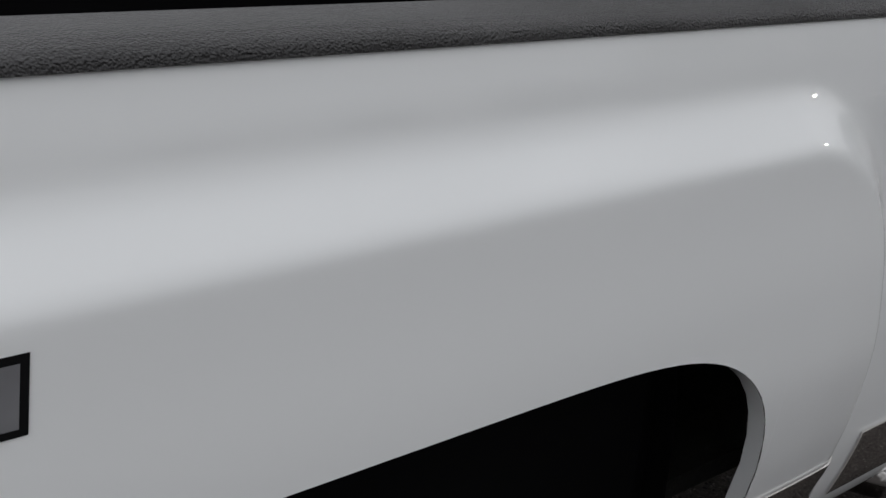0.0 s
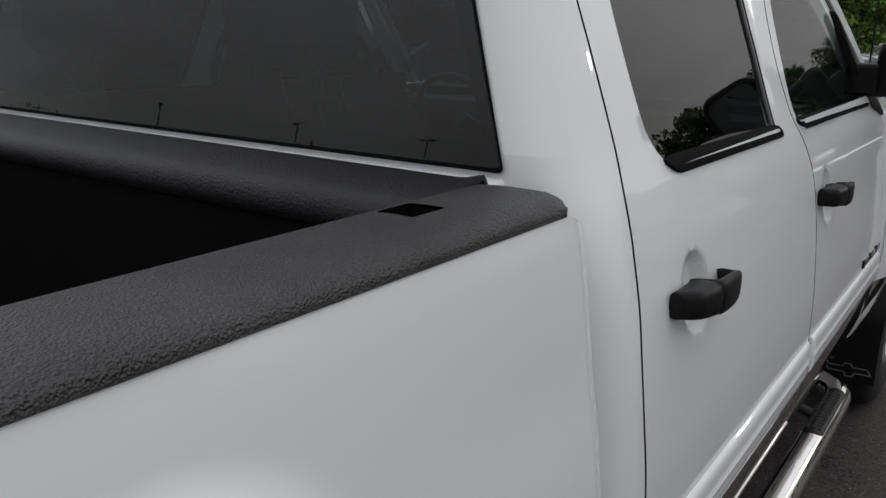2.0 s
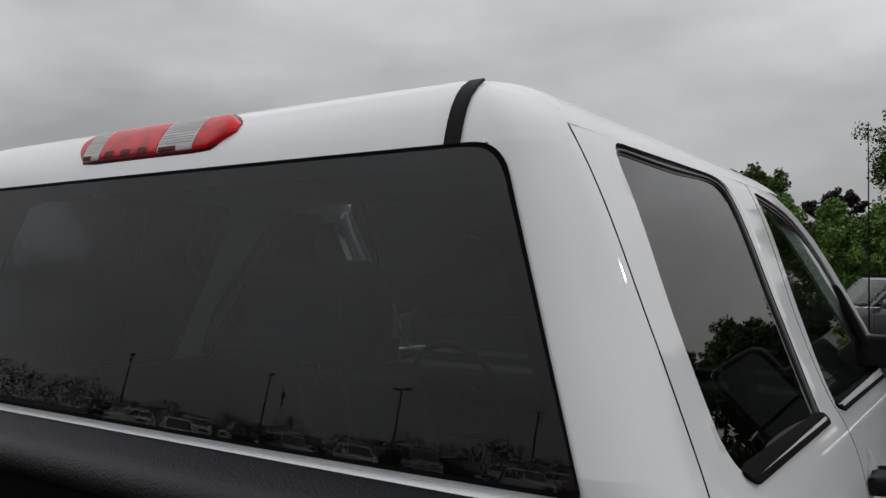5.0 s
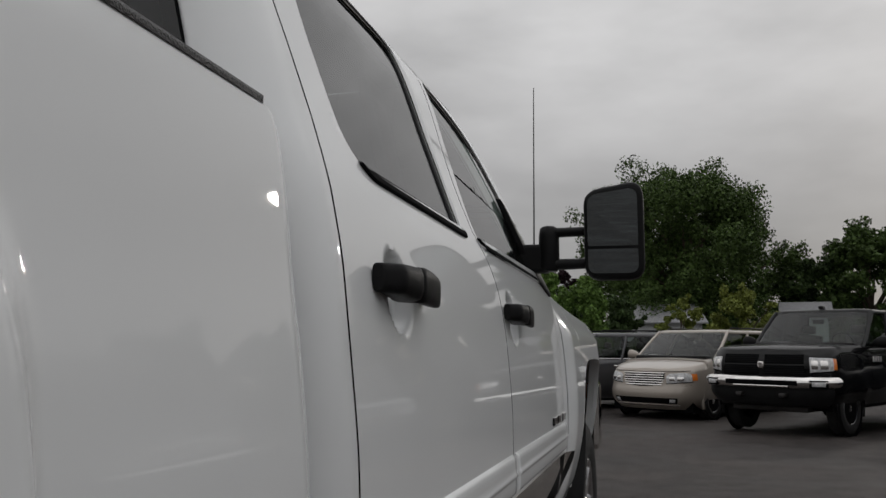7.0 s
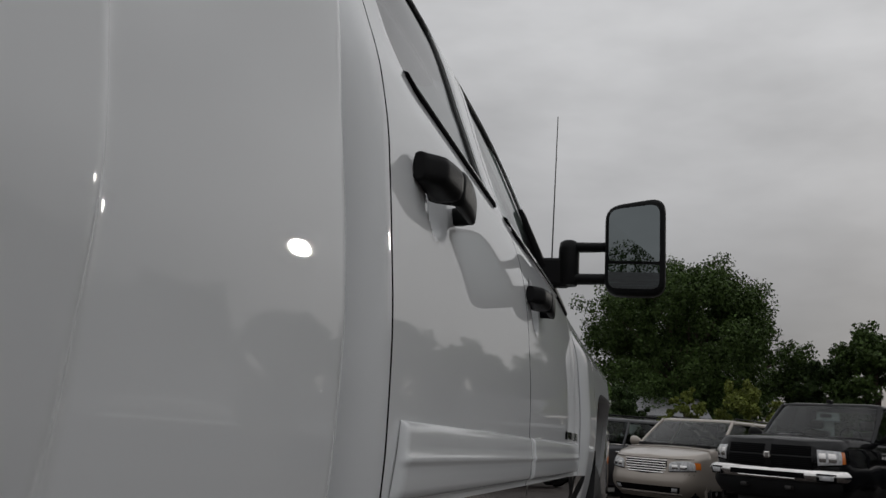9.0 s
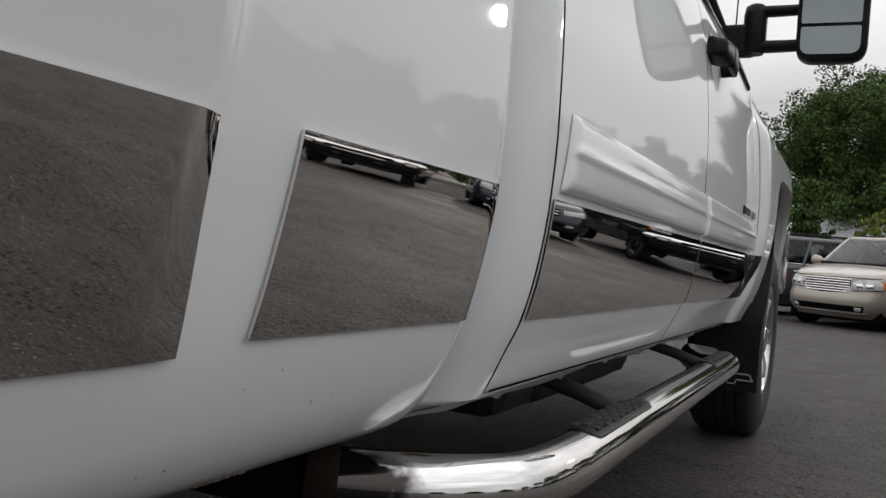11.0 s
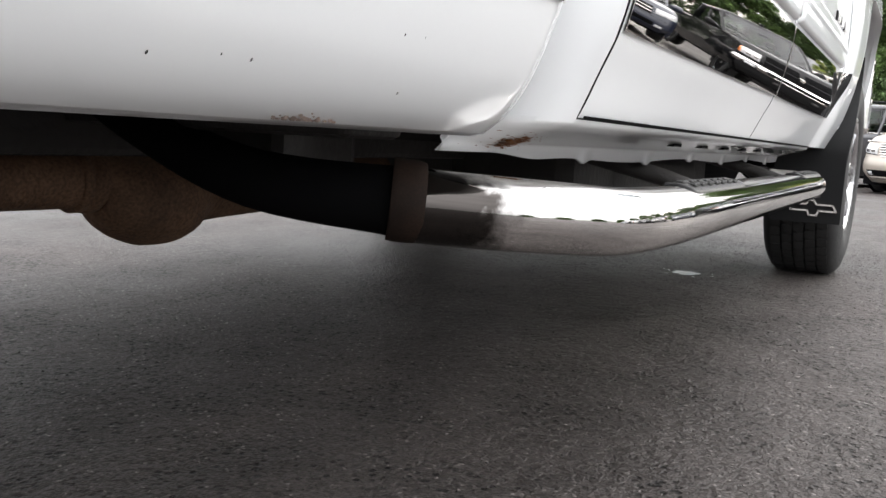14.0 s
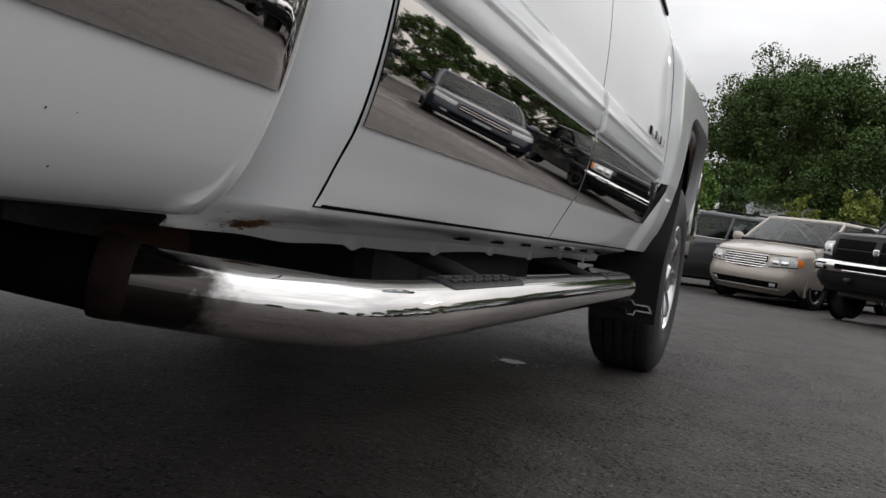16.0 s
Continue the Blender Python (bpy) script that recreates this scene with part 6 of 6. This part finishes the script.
lot_lamp(-54, -79, 8.6, 20)
lot_lamp(-76, -78, 8.8, 30)
lot_lamp(-98, -70, 8.6, 30)
pole = thing("utility_pole", "weathered wooden utility pole with two crossarms", "utility pole", pose(-38, -85, ground_z(-85) - .1, 0, 0, 15))
tube("post", [(0, 0, 0), (.3, 0, 8.6)], [.16, .11], WOODPOLE, pole, "", 8)
for z in (8.2, 7.5):
    part("crossarm", block((-1.0, -.06, z - .06), (1.4, .06, z + .06)), WOODPOLE, pole)
flag = thing("flagpole", "thin flagpole with a hanging dark red flag", "flagpole", pose(-72, -77, ground_z(-77) - .1))
tube("post", [(0, 0, 0), (0, 0, 7.2)], .05, POLE, flag, "", 6)
FP = [[(.05 + .35 * u + .1 * math.sin(v * 9), .12 * math.sin(u * 6 + v * 3), 7.0 - 2.2 * v - .5 * u) for v in spread(0, 1, 8)] for u in spread(0, 1, 8)]
grid("flag", FP, CLOTH, flag, "dark red cloth", (0, 1, 0), .01)


# ---- trees ----
def leaf_cloud(centres, radii, count, size, rng, flat=0.6):
    """Small leaf blades scattered through a set of lumps."""
    n = len(centres)
    C, Rr = np.array(centres), np.array(radii)
    w = (Rr[:, 0] * Rr[:, 1] + Rr[:, 2] * Rr[:, 0]); w = w / w.sum()
    pick = rng.choice(n, count, p=w)
    d = rng.normal(size=(count, 3)); d /= np.linalg.norm(d, axis=1)[:, None]
    r = rng.uniform(.30, 1.10, count) ** .6
    pos = C[pick] + d * Rr[pick] * r[:, None]
    nrm = d + rng.normal(scale=.7, size=(count, 3)); nrm /= np.linalg.norm(nrm, axis=1)[:, None]
    up = rng.normal(size=(count, 3))
    u = np.cross(nrm, up); u /= np.linalg.norm(u, axis=1)[:, None]
    v = np.cross(nrm, u)
    s = size * rng.uniform(.5, 1.3, count)[:, None]
    V = np.stack([pos + u * s, pos + v * s * flat, pos - u * s * .8, pos - v * s * flat], 1).reshape(-1, 3)
    return V


def leaf_mesh(name, V, material, parent=None, label=""):
    n = len(V) // 4
    me = bpy.data.meshes.new(name)
    me.vertices.add(len(V)); me.vertices.foreach_set("co", V.astype(np.float32).ravel())
    me.loops.add(n * 4); me.loops.foreach_set("vertex_index", np.arange(n * 4, dtype=np.int32))
    me.polygons.add(n); me.polygons.foreach_set("loop_start", np.arange(0, n * 4, 4, dtype=np.int32))
    me.polygons.foreach_set("loop_total", np.full(n, 4, dtype=np.int32))
    me.update(calc_edges=True)
    me.materials.append(material)
    ob = new(name, me)
    if parent:
        ob.parent = parent
    if label:
        tagged(ob, label)
    return ob


def tree(x, y, h, rad, material, label, count=9000, size=.2, base=.18, seed=1, lumps=26, category="tree", trunk=.2, cone=False):
    rng = np.random.default_rng(seed)
    t = thing("tree" if category == "tree" else "shrub", label, category, pose(x, y, ground_z(y) - .02))
    z0 = h * base
    cs, rs = [], []
    for k in range(lumps):
        f = (k + .5) / lumps
        z = z0 + (h - z0) * (f ** .85) * .95
        if cone:
            span = rad * (1.0 - f ** 2.4) ** .7
        else:
            span = rad * math.sqrt(max(.05, 1 - ((f - .40) / .62) ** 2))
        a = k * 2.399 + rng.uniform(-.5, .5)
        q = span * (rng.uniform(.30, .85) if cone else rng.uniform(.45, .98))
        lr = rad * rng.uniform(.12, .34) * (.75 if cone else 1)
        cs.append((math.cos(a) * q, math.sin(a) * q, min(z + rng.uniform(-.04, .05) * h, h - lr * .6)))
        rs.append((lr, lr * rng.uniform(.8, 1.2), lr * rng.uniform(.55, .9) * (1.7 if cone else 1)))
    tube("trunk", smooth_path([(0, 0, -.1), (.03, .02, z0), (-.05, .05, h * .5), (.05, 0, h * .8)], 4), [trunk * (1 - .8 * k / 12) for k in range(13)], BARK, t, "", 8)
    if not cone:
        for k in range(0, lumps, 3):
            c = cs[k]
            tube("limb", smooth_path([(0, 0, max(.3, c[2] * .55)), (c[0] * .5, c[1] * .5, c[2] * .8), c], 3), [trunk * .45, trunk * .4, trunk * .34, trunk * .28, trunk * .2, trunk * .14, trunk * .06], BARK, t, "", 6)
    if not cone:
        # each lump breaks up into sprays that reach outwards and up
        sub_c, sub_r = [], []
        for c, r in zip(cs, rs):
            for j in range(7):
                d = rng.normal(size=3)
                d /= np.linalg.norm(d)
                k = rng.uniform(.45, 1.15)
                w = r[0] * rng.uniform(.22, .55)
                sub_c.append((c[0] + d[0] * r[0] * k, c[1] + d[1] * r[1] * k, max(.25, c[2] + d[2] * r[2] * k + w * .3)))
                sub_r.append((w, w, w * rng.uniform(.7, 1.35)))
            sub_c.append(c)
            sub_r.append(tuple(q * .7 for q in r))
        cs, rs = sub_c, sub_r
    leaf_mesh("crown", leaf_cloud(cs, rs, count, size, rng), material, t)
    return t


tree(1.3, 44, 10.5, 5.5, LEAF_A, "tall full green maple tree", 170000, .086, .08, 3, 120, trunk=.32)
tree(-6.6, 50, 6.0, 2.4, LEAF_D, "small tree with dark purple leaves", 26000, .09, .15, 5, 30)
for k, (x, y, h, r) in enumerate([(-10.5, 31, 4.0, 1.35), (-8.9, 30.4, 4.3, 1.45), (-7.3, 30.8, 4.1, 1.45), (-5.7, 30.2, 4.4, 1.5), (-4.1, 30.6, 4.2, 1.45), (-2.6, 30.2, 4.0, 1.3), (-12, 31.5, 4.2, 1.45)]):
    tagged(tree(x, y, h, r, LEAF_B, "dense green arborvitae hedge tree", 16000, .070, .0, 20 + k, 60, "hedge tree", .1, True), group="hedge trees")
tree(-13.5, 38, 6.0, 3.0, LEAF_E, "broad dark green leafy tree", 40000, .10, .12, 41, 40)
tree(-9.5, 42, 6.7, 2.8, LEAF_A, "green tree standing behind the hedge", 34000, .10, .12, 42, 34)
tree(.9, 33, 3.4, 1.0, LEAF_C, "young bright green shrub", 12000, .06, .05, 51, 20, "shrub", .06)
tree(3.3, 33.5, 3.5, 1.7, LEAF_C, "rounded yellow-green leafy shrub", 20000, .065, .05, 52, 26, "shrub", .08)
tree(-2.2, 35, 3.4, 2.0, LEAF_E, "dark green leafy shrub", 20000, .075, .0, 53, 24, "shrub", .08)
for k, (x, y, h, r) in enumerate([(7.4, 46, 6.0, 2.3), (10.2, 44, 7.2, 3.0), (14.5, 43, 8.6, 3.6), (19.5, 40, 8.2, 3.6), (24.5, 36, 9.4, 3.8), (29, 31, 9.8, 4.0), (33, 25, 7.0, 3.4), (37, 17, 5.0, 2.8), (41, 8, 4.6, 2.6), (43, -2, 4.4, 2.6), (42, -12, 4.6, 2.6)]):
    tree(x, y, h, r, LEAF_A if k % 2 else LEAF_E, "full green tree at the lot edge", 34000 if k < 4 else 14000, .112 if k < 4 else .18, .05, 60 + k, 60)


def far_woods():
    """Low band of woods round the horizon."""
    rng = np.random.default_rng(9)
    cs, rs = [], []
    for k in range(240):
        a = 2 * math.pi * k / 240
        dist = 118 + 14 * math.sin(a * 5) + rng.uniform(-6, 6)
        h = 3.4 + 1.0 * math.sin(a * 9 + 1) + rng.uniform(-1.0, 1.6) + 1.6 * ss(math.cos(a) * 1.6)
        cs.append((math.sin(a) * dist, math.cos(a) * dist, h * .45 + ground_z(math.cos(a) * dist)))
        rs.append((3.4, 3.4, h * .58))
    return tagged(leaf_mesh("far_woods", leaf_cloud(cs, rs, 110000, .24, rng), LEAF_E), "dark green woods on the horizon", "woods", kind="stuff")


far_woods()


# ---- sheds behind the shrubs ----
def shed(x, y, w, d, eave, ridge, turn):
    s = thing("shed", "white sided shed with a grey shingled roof", "shed", pose(x, y, ground_z(y), 0, 0, turn))
    wall = part("wall", block((-w / 2, 0, 0), (w / 2, d, eave)), SIDING, s)
    bm = bmesh.new()
    gv = [bm.verts.new(p) for p in ((-w / 2, 0, eave), (w / 2, 0, eave), (w / 2, d, eave), (-w / 2, d, eave), (-w / 2, d / 2, ridge), (w / 2, d / 2, ridge))]
    bm.faces.new((gv[0], gv[3], gv[4])); bm.faces.new((gv[1], gv[5], gv[2]))
    part("gable", bm, SIDING, s)
    for k in range(int(eave / .16)):
        part("siding_board", block((-w / 2 - .01, -.015, k * .16 + .01), (w / 2 + .01, -.002, k * .16 + .152)), SIDING, wall)
    for sgn in (0, 1):
        bm = bmesh.new()
        y0, y1 = (-.25, d / 2) if sgn == 0 else (d + .25, d / 2)
        z0 = eave - .12
        vs = [bm.verts.new(p) for p in ((-w / 2 - .25, y0, z0), (w / 2 + .25, y0, z0), (w / 2 + .25, y1, ridge + .06), (-w / 2 - .25, y1, ridge + .06))]
        f = bm.faces.new(vs)
        ex = bmesh.ops.extrude_face_region(bm, geom=[f])
        for q in [e for e in ex["geom"] if isinstance(e, bmesh.types.BMVert)]:
            q.co.z += .06
        part("roof_slope", bm, SHINGLE, s, "grey shingles")
    return s


shed(.3, 38, 3.2, 3.6, 2.5, 3.25, 12)
shed(6.7, 41, 1.9, 3.4, 2.8, 3.42, -8)

# pale spill on the asphalt near the front wheel
random.seed(11)
bm = bmesh.new()
vs = []
for k in range(22):
    a = 2 * math.pi * k / 22
    r = .052 * random.uniform(.75, 1.15)
    vs.append(bm.verts.new((-.445 + r * 1.05 * math.cos(a), 2.325 + r * .9 * math.sin(a), .004)))
bm.faces.new(vs)
for k in range(9):
    a, r = random.uniform(0, 6.28), random.uniform(.06, .11)
    c = (-.445 + r * math.cos(a), 2.325 + r * math.sin(a))
    rr = random.uniform(.002, .006)
    bm.faces.new([bm.verts.new((c[0] + rr * math.cos(t), c[1] + rr * math.sin(t), .004)) for t in spread(0, 5.2, 6)])
spill = part("white_spill", bm, BIRDLIME, None)
tagged(spill, "small white dried spill on the asphalt", "stain")


# loose chips on the worn asphalt round the truck
def chips():
    rng = np.random.default_rng(15)
    n = 13000
    V, F = [], []
    base = np.array([(1, 0, 0), (-.5, .87, 0), (-.5, -.87, 0), (.15, .1, .8)])
    for k in range(n):
        d = .15 + 3.6 * rng.random() ** 1.4
        x, y = rng.uniform(-1.6, 1.6), -.15 + d
        r = rng.uniform(.0012, .0044)
        a = rng.uniform(0, 6.28)
        c, s_ = math.cos(a), math.sin(a)
        for p in base:
            q = p * rng.uniform(.6, 1.3, 3) * r
            V.append((x + q[0] * c - q[1] * s_, y + q[0] * s_ + q[1] * c, ground_z(y) - .0006 + q[2]))
        i = 4 * k
        F += [(i, i + 1, i + 3), (i + 1, i + 2, i + 3), (i + 2, i, i + 3)]
    ob = mesh_from("loose_gravel", V, F, GRAVEL, None, "", False)
    return tagged(ob, "scattered small grey chips on the asphalt", "gravel", kind="stuff")


chips()


# lamps and rear bumper of the white pickup
for sx in (1, -1):
    a, b = sorted((CX + sx * .66, CX + sx * .955))
    lamp = part("headlamp", block((a, 3.70, .86), (b, 3.80, 1.13), .04, 3), LAMP, truck, "clear headlamp")
    a, b = sorted((CX + sx * .93, CX + sx * .975))
    part("turn_lamp", block((a, 3.64, .88), (b, 3.785, 1.11), .015), AMBER, lamp, "amber corner lens")
    a, b = sorted((CX + sx * .90, CX + sx * 1.055))
    part("tail_lamp", block((a, -2.105, .92), (b, -1.99, 1.36), .03, 3), RED, truck, "tall red tail lamp")
part("rear_bumper", block((2 * CX + .02, -2.24, .50), (-.02, -2.06, .70), .04, 3), CHROME, truck, "chrome rear bumper")
